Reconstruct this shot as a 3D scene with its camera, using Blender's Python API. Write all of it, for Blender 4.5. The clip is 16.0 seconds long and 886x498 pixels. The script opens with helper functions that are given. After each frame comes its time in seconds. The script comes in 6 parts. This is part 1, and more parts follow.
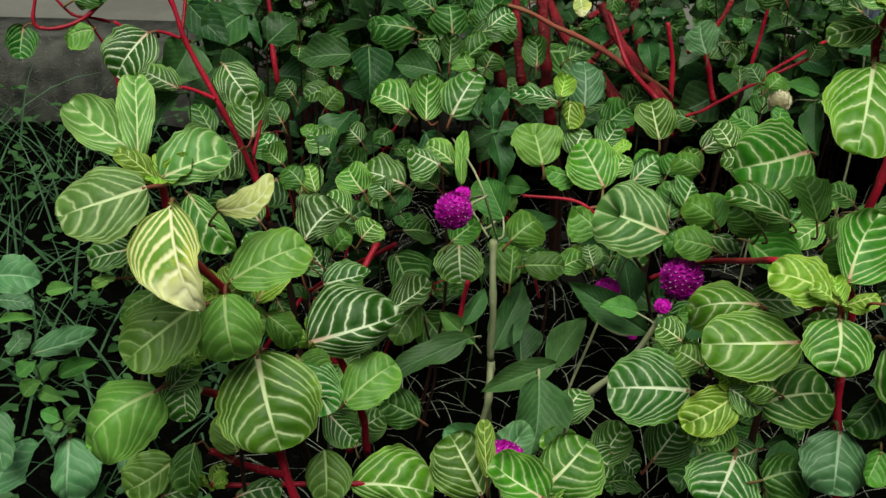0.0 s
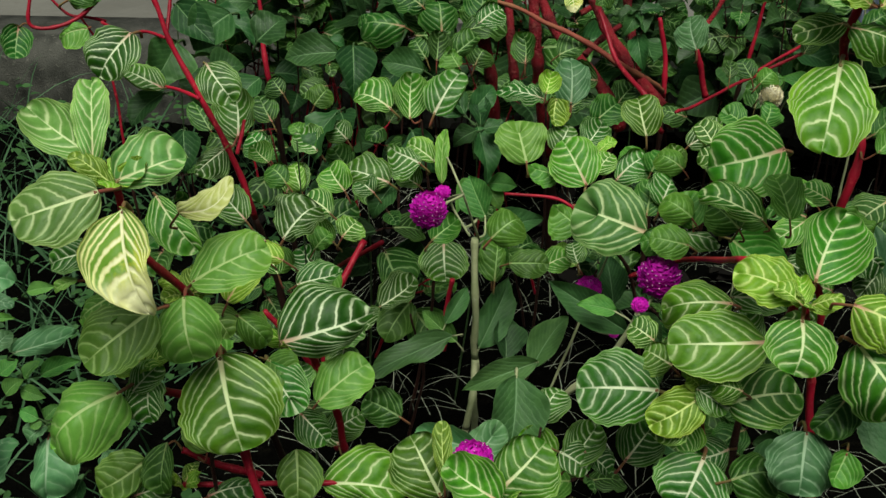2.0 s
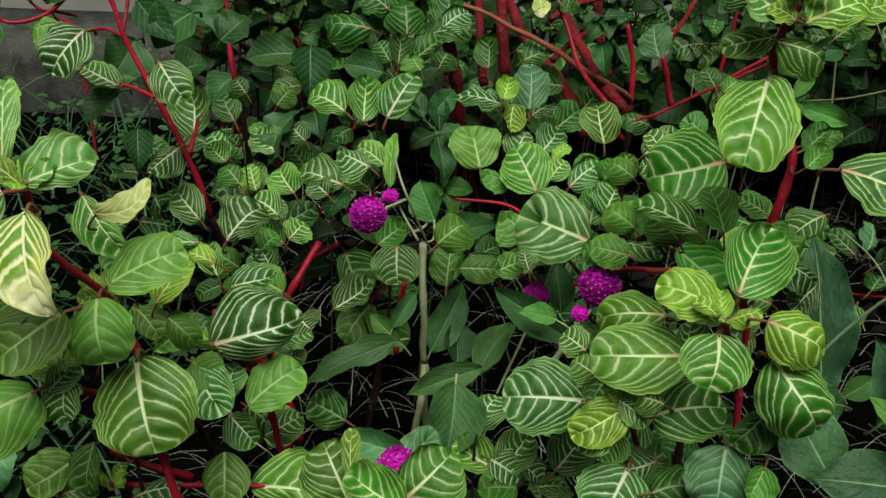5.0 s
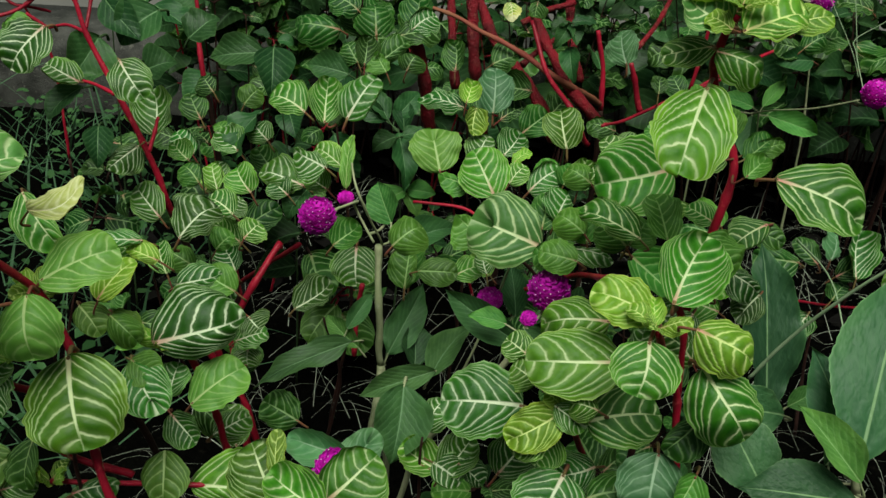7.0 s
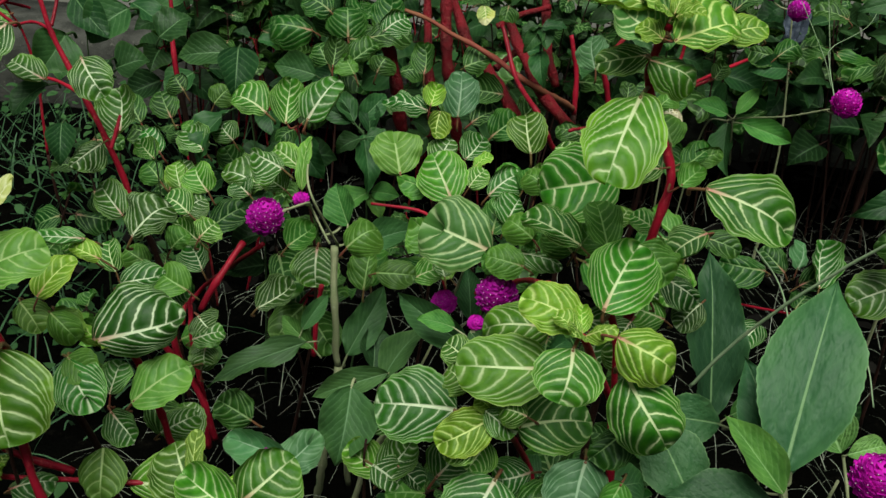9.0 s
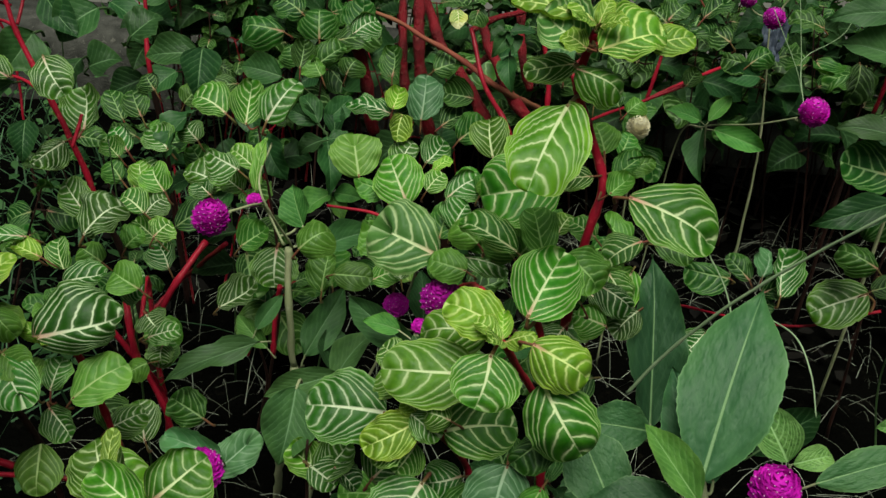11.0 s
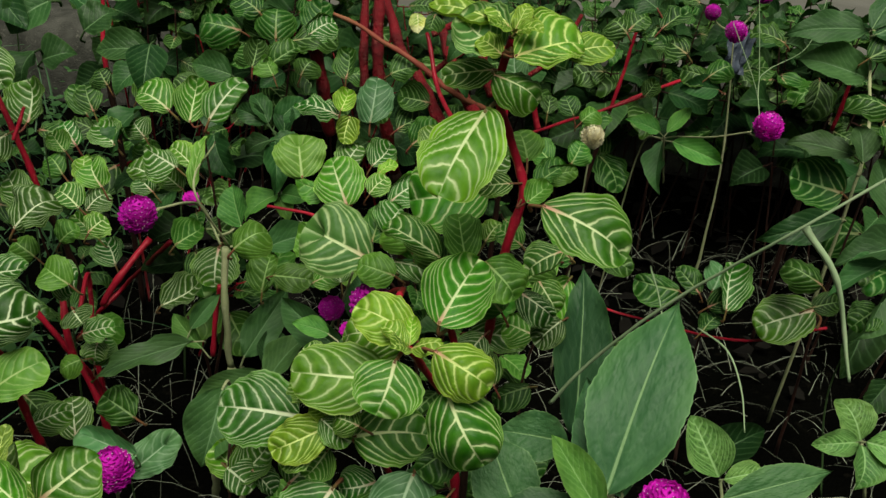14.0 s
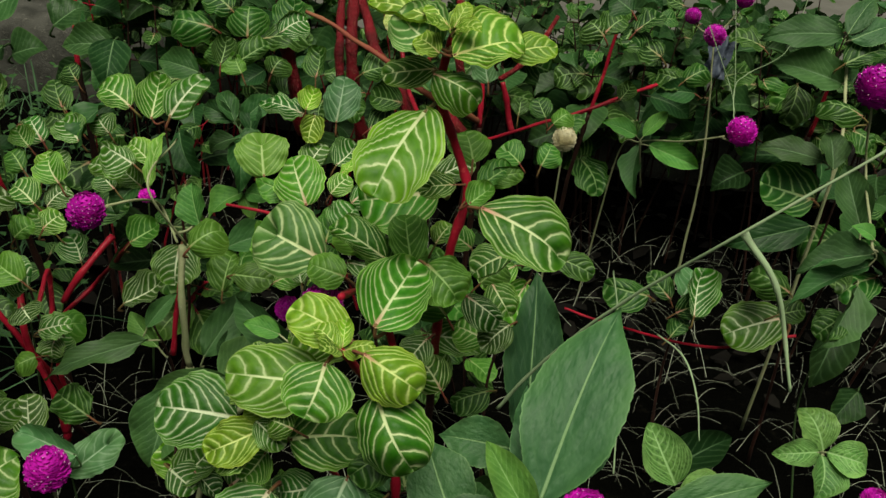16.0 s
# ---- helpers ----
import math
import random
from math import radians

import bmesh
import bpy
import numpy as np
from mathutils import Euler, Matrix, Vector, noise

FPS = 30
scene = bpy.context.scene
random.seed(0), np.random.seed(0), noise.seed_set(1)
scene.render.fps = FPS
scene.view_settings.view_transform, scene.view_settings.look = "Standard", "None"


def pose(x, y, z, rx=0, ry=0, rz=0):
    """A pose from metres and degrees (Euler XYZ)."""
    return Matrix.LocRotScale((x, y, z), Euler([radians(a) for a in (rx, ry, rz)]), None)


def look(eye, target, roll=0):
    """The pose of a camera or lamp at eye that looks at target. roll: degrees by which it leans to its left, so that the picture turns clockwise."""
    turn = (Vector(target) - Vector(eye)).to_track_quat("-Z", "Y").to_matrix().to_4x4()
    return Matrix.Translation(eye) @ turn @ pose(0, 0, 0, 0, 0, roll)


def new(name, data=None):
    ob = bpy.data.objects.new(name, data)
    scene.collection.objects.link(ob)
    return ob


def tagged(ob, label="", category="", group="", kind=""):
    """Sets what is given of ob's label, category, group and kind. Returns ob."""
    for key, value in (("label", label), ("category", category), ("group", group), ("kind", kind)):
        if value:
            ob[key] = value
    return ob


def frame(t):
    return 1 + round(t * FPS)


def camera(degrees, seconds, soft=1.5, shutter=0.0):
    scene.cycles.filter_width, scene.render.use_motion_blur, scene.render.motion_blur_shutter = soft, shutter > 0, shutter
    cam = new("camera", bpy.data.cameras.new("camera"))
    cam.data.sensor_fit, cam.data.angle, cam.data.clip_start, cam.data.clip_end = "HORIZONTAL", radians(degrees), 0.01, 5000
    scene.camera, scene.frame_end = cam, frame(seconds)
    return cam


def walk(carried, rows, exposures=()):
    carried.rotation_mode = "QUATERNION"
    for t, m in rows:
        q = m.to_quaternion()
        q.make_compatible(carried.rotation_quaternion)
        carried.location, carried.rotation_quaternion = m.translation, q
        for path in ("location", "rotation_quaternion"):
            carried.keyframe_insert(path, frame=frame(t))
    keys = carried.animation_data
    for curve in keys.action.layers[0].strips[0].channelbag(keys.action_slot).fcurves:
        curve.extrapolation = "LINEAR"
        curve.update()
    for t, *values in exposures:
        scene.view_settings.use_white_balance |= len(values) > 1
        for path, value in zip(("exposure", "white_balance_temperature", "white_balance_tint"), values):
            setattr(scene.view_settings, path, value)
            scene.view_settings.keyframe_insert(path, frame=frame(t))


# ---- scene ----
cam = camera(48.2, 16.0)
PATH = [
    (0, (0.0229, 0.0131, 0.6678), (0.0065, 1.7936, -0.2431), 1.30),
    (0.5, (0.0307, 0.0137, 0.6686), (0.0056, 1.7926, -0.2453), 1.13),
    (1, (0.0372, 0.0145, 0.6686), (0.0044, 1.7927, -0.2462), 0.98),
    (1.5, (0.0451, 0.0151, 0.6696), (0.0013, 1.7915, -0.2483), 0.78),
    (2, (0.0540, 0.0155, 0.6722), (-0.0001, 1.7889, -0.2510), 0.56),
    (2.5, (0.0599, 0.0159, 0.6737), (0.0022, 1.7877, -0.2523), 0.60),
    (3, (0.0669, 0.0167, 0.6757), (0.0086, 1.7867, -0.2536), 0.78),
    (3.5, (0.0740, 0.0186, 0.6762), (0.0143, 1.7881, -0.2539), 0.94),
    (4, (0.0817, 0.0196, 0.6757), (0.0202, 1.7902, -0.2524), 1.15),
    (6.5, (0.1243, 0.0205, 0.6792), (0.0735, 1.7938, -0.2445), 2.57),
    (7, (0.1325, 0.0214, 0.6792), (0.0816, 1.7955, -0.2428), 2.85),
    (7.5, (0.1424, 0.0221, 0.6805), (0.0925, 1.7963, -0.2412), 3.16),
    (8, (0.1522, 0.0227, 0.6812), (0.0975, 1.7970, -0.2400), 3.28),
    (8.5, (0.1615, 0.0229, 0.6820), (0.1046, 1.7975, -0.2386), 3.53),
    (9, (0.1762, 0.0232, 0.6844), (0.1088, 1.7965, -0.2381), 3.59),
    (11.5, (0.2348, 0.0253, 0.6929), (0.1383, 1.7963, -0.2313), 4.31),
    (12, (0.2431, 0.0269, 0.6935), (0.1513, 1.7989, -0.2294), 4.74),
    (12.5, (0.2488, 0.0277, 0.6939), (0.1624, 1.8009, -0.2270), 5.12),
    (13, (0.2553, 0.0294, 0.6937), (0.1722, 1.8039, -0.2252), 5.44),
    (13.5, (0.2638, 0.0312, 0.6938), (0.1830, 1.8068, -0.2232), 5.71),
    (14, (0.2711, 0.0334, 0.6927), (0.1909, 1.8105, -0.2213), 5.94),
    (14.5, (0.2799, 0.0363, 0.6922), (0.2007, 1.8143, -0.2204), 6.21),
    (15, (0.2870, 0.0389, 0.6915), (0.2077, 1.8177, -0.2192), 6.39),
    (15.5, (0.2982, 0.0429, 0.6923), (0.2147, 1.8205, -0.2205), 6.60),
    (16, (0.3079, 0.0452, 0.6924), (0.2184, 1.8227, -0.2200), 6.62),
]
walk(cam, [(t, look(eye, target, roll)) for t, eye, target, roll in PATH],
     exposures=[(0, 1.29, 6850, -3), (4, 1.23, 6800, -2), (8, 1.20, 6550, -3), (11.5, 1.18, 6900, -3), (16, 1.16, 7450, -1)])

# ---- overcast daylight ----
world = bpy.data.worlds.new("overcast_sky")
scene.world = world
world.use_nodes = True
wn = world.node_tree.nodes
sky = wn.new("ShaderNodeTexSky")
sky.sky_type, sky.sun_disc = "NISHITA", False
sky.sun_elevation, sky.sun_rotation = radians(64), radians(185)
sky.dust_density, sky.ozone_density = 3.0, 1.0
# cloud takes most of the blue out of the sky
cloud = wn.new("ShaderNodeHueSaturation")
cloud.inputs["Saturation"].default_value = 0.35
world.node_tree.links.new(sky.outputs[0], cloud.inputs["Color"])
world.node_tree.links.new(cloud.outputs[0], wn["Background"].inputs[0])
wn["Background"].inputs[1].default_value = 0.011
sun = new("sun", bpy.data.lights.new("sun", "SUN"))
sun.data.energy, sun.data.angle, sun.data.color = 1.9, radians(40), (1.0, 0.985, 0.94)
sun.matrix_world = look((0.22, -0.65, 3.0), (0.1, 0.8, 0.0))

# ---- materials ----
class Nodes:
    """A short way to wire a node material."""

    def __init__(self, name):
        self.mat = bpy.data.materials.new(name)
        self.mat.use_nodes = True
        self.t = self.mat.node_tree
        self.bsdf = self.t.nodes["Principled BSDF"]
        self.out = self.t.nodes["Material Output"]

    def node(self, kind, **sets):
        n = self.t.nodes.new(kind)
        for key, value in sets.items():
            n.inputs[key.replace("_", " ")].default_value = value
        return n

    def link(self, a, b):
        self.t.links.new(a, b)

    def put(self, value, socket):
        if isinstance(value, (int, float)):
            socket.default_value = value
        elif isinstance(value, tuple):
            socket.default_value = (*value, 1) if len(value) == 3 else value
        else:
            self.link(value, socket)

    def math(self, op, a, b=0.0, c=0.0, clamp=False):
        n = self.t.nodes.new("ShaderNodeMath")
        n.operation, n.use_clamp = op, clamp
        for value, socket in zip((a, b, c), n.inputs):
            self.put(value, socket)
        return n.outputs[0]

    def mix(self, f, a, b, mode="MIX"):
        n = self.t.nodes.new("ShaderNodeMix")
        n.data_type, n.blend_type = "RGBA", mode
        self.put(f, n.inputs[0])
        self.put(a, n.inputs[6])
        self.put(b, n.inputs[7])
        return n.outputs[2]

    def step(self, x, low, high):
        """0 at low, 1 at high, smooth between."""
        n = self.t.nodes.new("ShaderNodeMapRange")
        n.interpolation_type = "SMOOTHSTEP"
        self.put(x, n.inputs[0])
        self.put(low, n.inputs[1])
        self.put(high, n.inputs[2])
        return n.outputs[0]

    def noise(self, scale, detail=3.0, where=None, rough=0.55):
        n = self.node("ShaderNodeTexNoise", Scale=scale, Detail=detail, Roughness=rough)
        if where is None:
            where = self.coord("Object")
        self.link(where, n.inputs["Vector"])
        return n.outputs[0]

    def coord(self, which):
        return self.t.nodes.new("ShaderNodeTexCoord").outputs[which]

    def chance(self):
        return self.t.nodes.new("ShaderNodeObjectInfo").outputs["Random"]

    def bump(self, height, strength, distance):
        n = self.node("ShaderNodeBump", Strength=strength, Distance=distance)
        self.link(height, n.inputs["Height"])
        self.link(n.outputs[0], self.bsdf.inputs["Normal"])


def leaf_material(name, dark, light, vein, pink, number, strength, width, rough=0.45, edge=0.35, blotch=0.0, glow=0.20, warm=0.6, sweep=None, rim_tint=None, shine=0.24, rib_size=1.0, pucker=0.0, mottle=0.0):
    """A leaf's blade: u runs from base to tip, v from margin to margin. Veins leave the midrib and sweep forward to the margin."""
    m = Nodes(name)
    sep = m.t.nodes.new("ShaderNodeSeparateXYZ")
    uv = m.coord("UV")
    m.link(uv, sep.inputs[0])
    u, v = sep.outputs[0], sep.outputs[1]
    side = m.math("SUBTRACT", v, 0.5)
    y = m.math("ABSOLUTE", side)
    rim_map = m.t.nodes.new("ShaderNodeUVMap")
    rim_map.uv_map = "Rim"
    rim_sep = m.t.nodes.new("ShaderNodeSeparateXYZ")
    m.link(rim_map.outputs[0], rim_sep.inputs[0])
    s = rim_sep.outputs[0]
    chance = m.chance()
    place = m.t.nodes.new("ShaderNodeVectorMath")
    place.operation = "ADD"
    m.link(uv, place.inputs[0])
    many = m.t.nodes.new("ShaderNodeCombineXYZ")
    m.link(m.math("MULTIPLY", chance, 37.0), many.inputs[0])
    m.link(m.math("MULTIPLY", chance, 11.0), many.inputs[1])
    m.link(many.outputs[0], place.inputs[1])
    where = place.outputs[0]
    soft = m.noise(3.5, 2.0, where)
    fine = m.noise(42.0, 3.0, where)
    mid_noise = m.noise(11.0, 3.0, where)
    wob = m.math("MULTIPLY_ADD", m.math("SUBTRACT", soft, 0.5), 0.12, m.math("MULTIPLY", m.math("SUBTRACT", m.noise(9.0, 2.0, where), 0.5), 0.05))
    if sweep is None:
        # arched veins that leave the midrib steeply, bend forward and run along the margin to the tip
        round_off = m.math("SUBTRACT", 1.0, m.math("SQRT", m.math("MULTIPLY_ADD", m.math("MULTIPLY", s, s), -0.9216, 1.0)))
        bend = m.math("MULTIPLY_ADD", round_off, ARC[0] * (1 - ARC[1]) / 0.72, m.math("MULTIPLY", s, ARC[0] * ARC[1]))
        q = m.math("ADD", m.math("DIVIDE", m.math("SUBTRACT", u, bend), m.math("SUBTRACT", 1.0, bend)), wob)
        # the lowest veins, which all leave the base, spread out to the margin
        below = m.math("MAXIMUM", m.math("MULTIPLY", q, -1.0), 0.0)
        q = m.math("SUBTRACT", m.math("MAXIMUM", q, 0.0), m.math("DIVIDE", below, m.math("MULTIPLY_ADD", below, 1.8, 1.0)))
    else:
        bulge = m.math("DIVIDE", m.math("MULTIPLY", m.math("MULTIPLY", y, y), sweep[0] * sweep[0]), m.math("SUBTRACT", 1.45, u))
        q = m.math("ADD", m.math("SUBTRACT", m.math("SUBTRACT", u, bulge), m.math("MULTIPLY", y, sweep[1])), wob)
    shift = m.math("MULTIPLY", m.math("GREATER_THAN", side, 0.0), 0.37)
    count = m.math("MULTIPLY", rim_sep.outputs[1], number)
    turn = m.math("FRACT", m.math("ADD", m.math("MULTIPLY", q, count), m.math("ADD", shift, 6.0)))
    off = m.math("ABSOLUTE", m.math("SUBTRACT", turn, 0.5))
    wide = m.math("MULTIPLY", m.math("MULTIPLY_ADD", m.math("POWER", s, 2.0), 2.0 * width, 1.1 * width), m.math("MULTIPLY_ADD", mid_noise, 0.9, 0.55))
    halo = m.math("SUBTRACT", 1.0, m.step(off, 0.0, 0.42))
    lines = m.math("SUBTRACT", 1.0, m.step(off, m.math("MULTIPLY", wide, 0.15), wide))
    lines = m.math("MULTIPLY", lines, m.step(q, -0.53, -0.38))
    lines = m.math("MULTIPLY", lines, m.math("SUBTRACT", 1.0, m.math("MULTIPLY", m.step(s, 0.90, 0.975), 0.80)))
    lines = m.math("MULTIPLY", lines, m.math("MULTIPLY_ADD", m.math("FRACT", m.math("MULTIPLY", chance, 7.31)), 0.60 * strength, 0.52 * strength))
    lines = m.math("MULTIPLY", lines, m.math("MULTIPLY_ADD", mid_noise, 0.6, 0.75), clamp=True)
    rib = m.math("MULTIPLY_ADD", u, -0.030 * rib_size, 0.040 * rib_size)
    middle = m.math("SUBTRACT", 1.0, m.step(y, m.math("MULTIPLY", rib, 0.4), rib))
    middle = m.math("MULTIPLY", middle, min(1.0, 0.55 + strength * 0.5))
    middle = m.math("MULTIPLY", middle, m.math("SUBTRACT", 1.0, m.math("MULTIPLY", m.step(u, 0.62, 0.95), 0.75)))
    veins = m.math("MAXIMUM", lines, middle)
    body = m.mix(m.step(m.math("ADD", m.math("MULTIPLY", soft, 0.6), m.math("MULTIPLY", mid_noise, 0.4)), 0.30, 0.70), dark, light)
    body = m.mix(m.math("MULTIPLY", fine, 0.35), body, tuple(c * 0.55 for c in dark))
    body = m.mix(m.math("MULTIPLY", halo, 0.45 * strength), body, tuple(0.72 * a + 0.28 * b for a, b in zip(light, vein)))
    if mottle:
        body = m.mix(m.math("MULTIPLY", m.math("MULTIPLY", m.step(m.noise(14.0, 2.0, where), 0.52, 0.60), m.step(off, 0.08, 0.2)), mottle), body, tuple(c * 0.35 for c in dark))
    if blotch:
        reach = m.math("SUBTRACT", m.math("SUBTRACT", m.math("MULTIPLY_ADD", mid_noise, 0.5, 0.20), m.math("MULTIPLY", side, 0.45)), m.math("MULTIPLY", u, 0.60))
        patch = m.math("MULTIPLY", m.step(reach, 0.02, 0.18), m.step(off, 0.10, 0.26))
        body = m.mix(m.math("MULTIPLY", patch, blotch), body, (0.13, 0.30, 0.03))
        body = m.mix(m.math("MULTIPLY", m.step(m.math("MULTIPLY_ADD", mid_noise, 0.3, u), 0.70, 1.00), 0.85), body, vein)
    # the blade yellows towards its rim and tip
    lime = m.math("MULTIPLY", m.step(m.math("ADD", m.math("MULTIPLY", s, 0.55), m.math("ADD", m.math("MULTIPLY", u, 0.5), m.math("MULTIPLY", soft, 0.5))), 0.75, 1.35), m.math("FRACT", m.math("MULTIPLY", chance, 13.7)))
    body = m.mix(m.math("MULTIPLY", lime, warm), body, (light[0] * 1.5 + 0.015, light[1] * 1.35 + 0.015, light[2]))
    # paler rim of the blade
    tint = rim_tint or tuple(0.6 * a + 0.4 * b for a, b in zip(light, vein))
    rim = m.math("MAXIMUM", m.math("MULTIPLY", m.step(s, 0.93, 1.0), edge), m.math("MULTIPLY", m.step(m.math("ADD", s, m.math("MULTIPLY", m.math("SUBTRACT", soft, 0.5), 0.5)), 0.72, 1.08), m.math("MULTIPLY_ADD", m.math("FRACT", m.math("MULTIPLY", chance, 17.3)), edge * 0.75, edge * 0.25)))
    body = m.mix(rim, body, tint)
    body = m.mix(m.math("MULTIPLY", m.step(s, 0.955, 0.99), edge * 0.8), body, tuple(0.5 * (a + b) for a, b in zip(tint, vein)))
    hue = m.node("ShaderNodeHueSaturation")
    m.link(body, hue.inputs["Color"])
    m.link(m.math("MULTIPLY_ADD", m.math("FRACT", m.math("MULTIPLY", chance, 3.7)), 0.035, 0.482), hue.inputs["Hue"])
    m.link(m.math("MULTIPLY_ADD", m.math("FRACT", m.math("MULTIPLY", chance, 5.3)), 0.65, 0.58), hue.inputs["Value"])
    near = m.math("SUBTRACT", 1.0, m.step(m.math("ADD", u, m.math("MULTIPLY", y, 1.6)), 0.02, 0.42))
    vein_out = m.mix(m.step(m.math("MULTIPLY_ADD", soft, 0.5, s), 0.4, 1.1), vein, tuple(0.55 * a + 0.45 * b for a, b in zip(vein, light)))
    vein_colour = m.mix(m.math("MULTIPLY", near, m.math("FRACT", m.math("MULTIPLY", chance, 9.1))), vein_out, pink)
    colour = m.mix(veins, hue.outputs[0], vein_colour)
    m.link(colour, m.bsdf.inputs["Base Color"])
    m.put(m.math("MULTIPLY_ADD", mid_noise, 0.25, rough - 0.1), m.bsdf.inputs["Roughness"])
    m.bsdf.inputs["Specular IOR Level"].default_value = shine
    height = m.math("SUBTRACT", m.math("MULTIPLY", fine, 0.25), m.math("MULTIPLY", veins, 0.6))
    if pucker:
        height = m.math("ADD", height, m.math("MULTIPLY", m.step(m.noise(9.0, 2.0, where), 0.35, 0.62), pucker))
    # the blade swells between its veins
    height = m.math("MULTIPLY_ADD", m.step(off, 0.0, 0.42), 0.55 * strength, height)
    m.bump(height, 0.40, 0.0012)
    thin = m.node("ShaderNodeBsdfTranslucent")
    m.link(m.mix(1.0, colour, (1.0, 1.0, 0.45), "MULTIPLY"), thin.inputs[0])
    both = m.node("ShaderNodeMixShader")
    both.inputs[0].default_value = glow
    m.link(m.bsdf.outputs[0], both.inputs[1])
    m.link(thin.outputs[0], both.inputs[2])
    m.link(both.outputs[0], m.out.inputs[0])
    return m.mat


def plain_material(name, a, b, scale, rough=0.6, fleck=None, relief=0.4, distance=0.002, shine=0.2):
    """A mottled surface of two colours, with flecks of a third."""
    m = Nodes(name)
    large, small = m.noise(scale, 4.0), m.noise(scale * 9.0, 4.0, rough=0.65)
    colour = m.mix(m.step(large, 0.32, 0.68), a, b)
    colour = m.mix(m.math("MULTIPLY", small, 0.5), colour, tuple(c * 0.6 for c in a))
    if fleck:
        colour = m.mix(m.math("MULTIPLY", m.step(m.noise(scale * 4.0, 5.0, rough=0.7), 0.56, 0.68), 0.8), colour, fleck)
    hue = m.node("ShaderNodeHueSaturation")
    m.link(colour, hue.inputs["Color"])
    m.link(m.math("MULTIPLY_ADD", m.chance(), 0.4, 0.8), hue.inputs["Value"])
    m.link(hue.outputs[0], m.bsdf.inputs["Base Color"])
    m.put(m.math("MULTIPLY_ADD", small, 0.3, rough - 0.15), m.bsdf.inputs["Roughness"])
    m.bsdf.inputs["Specular IOR Level"].default_value = shine
    m.bump(m.math("ADD", large, small), relief, distance)
    return m.mat


def island_material(name, a, b, rough=0.6, glow=0.0):
    """For many loose pieces in one mesh: each piece takes its own tint."""
    m = Nodes(name)
    chance = m.t.nodes.new("ShaderNodeNewGeometry").outputs["Random Per Island"]
    colour = m.mix(chance, a, b)
    colour = m.mix(m.math("MULTIPLY", m.noise(90.0, 3.0), 0.45), colour, tuple(c * 0.45 for c in a))
    m.link(colour, m.bsdf.inputs["Base Color"])
    m.bsdf.inputs["Roughness"].default_value = rough
    m.bsdf.inputs["Specular IOR Level"].default_value = 0.15
    if glow:
        thin = m.node("ShaderNodeBsdfTranslucent")
        m.link(colour, thin.inputs[0])
        both = m.node("ShaderNodeMixShader")
        both.inputs[0].default_value = glow
        m.link(m.bsdf.outputs[0], both.inputs[1])
        m.link(thin.outputs[0], both.inputs[2])
        m.link(both.outputs[0], m.out.inputs[0])
    return m.mat


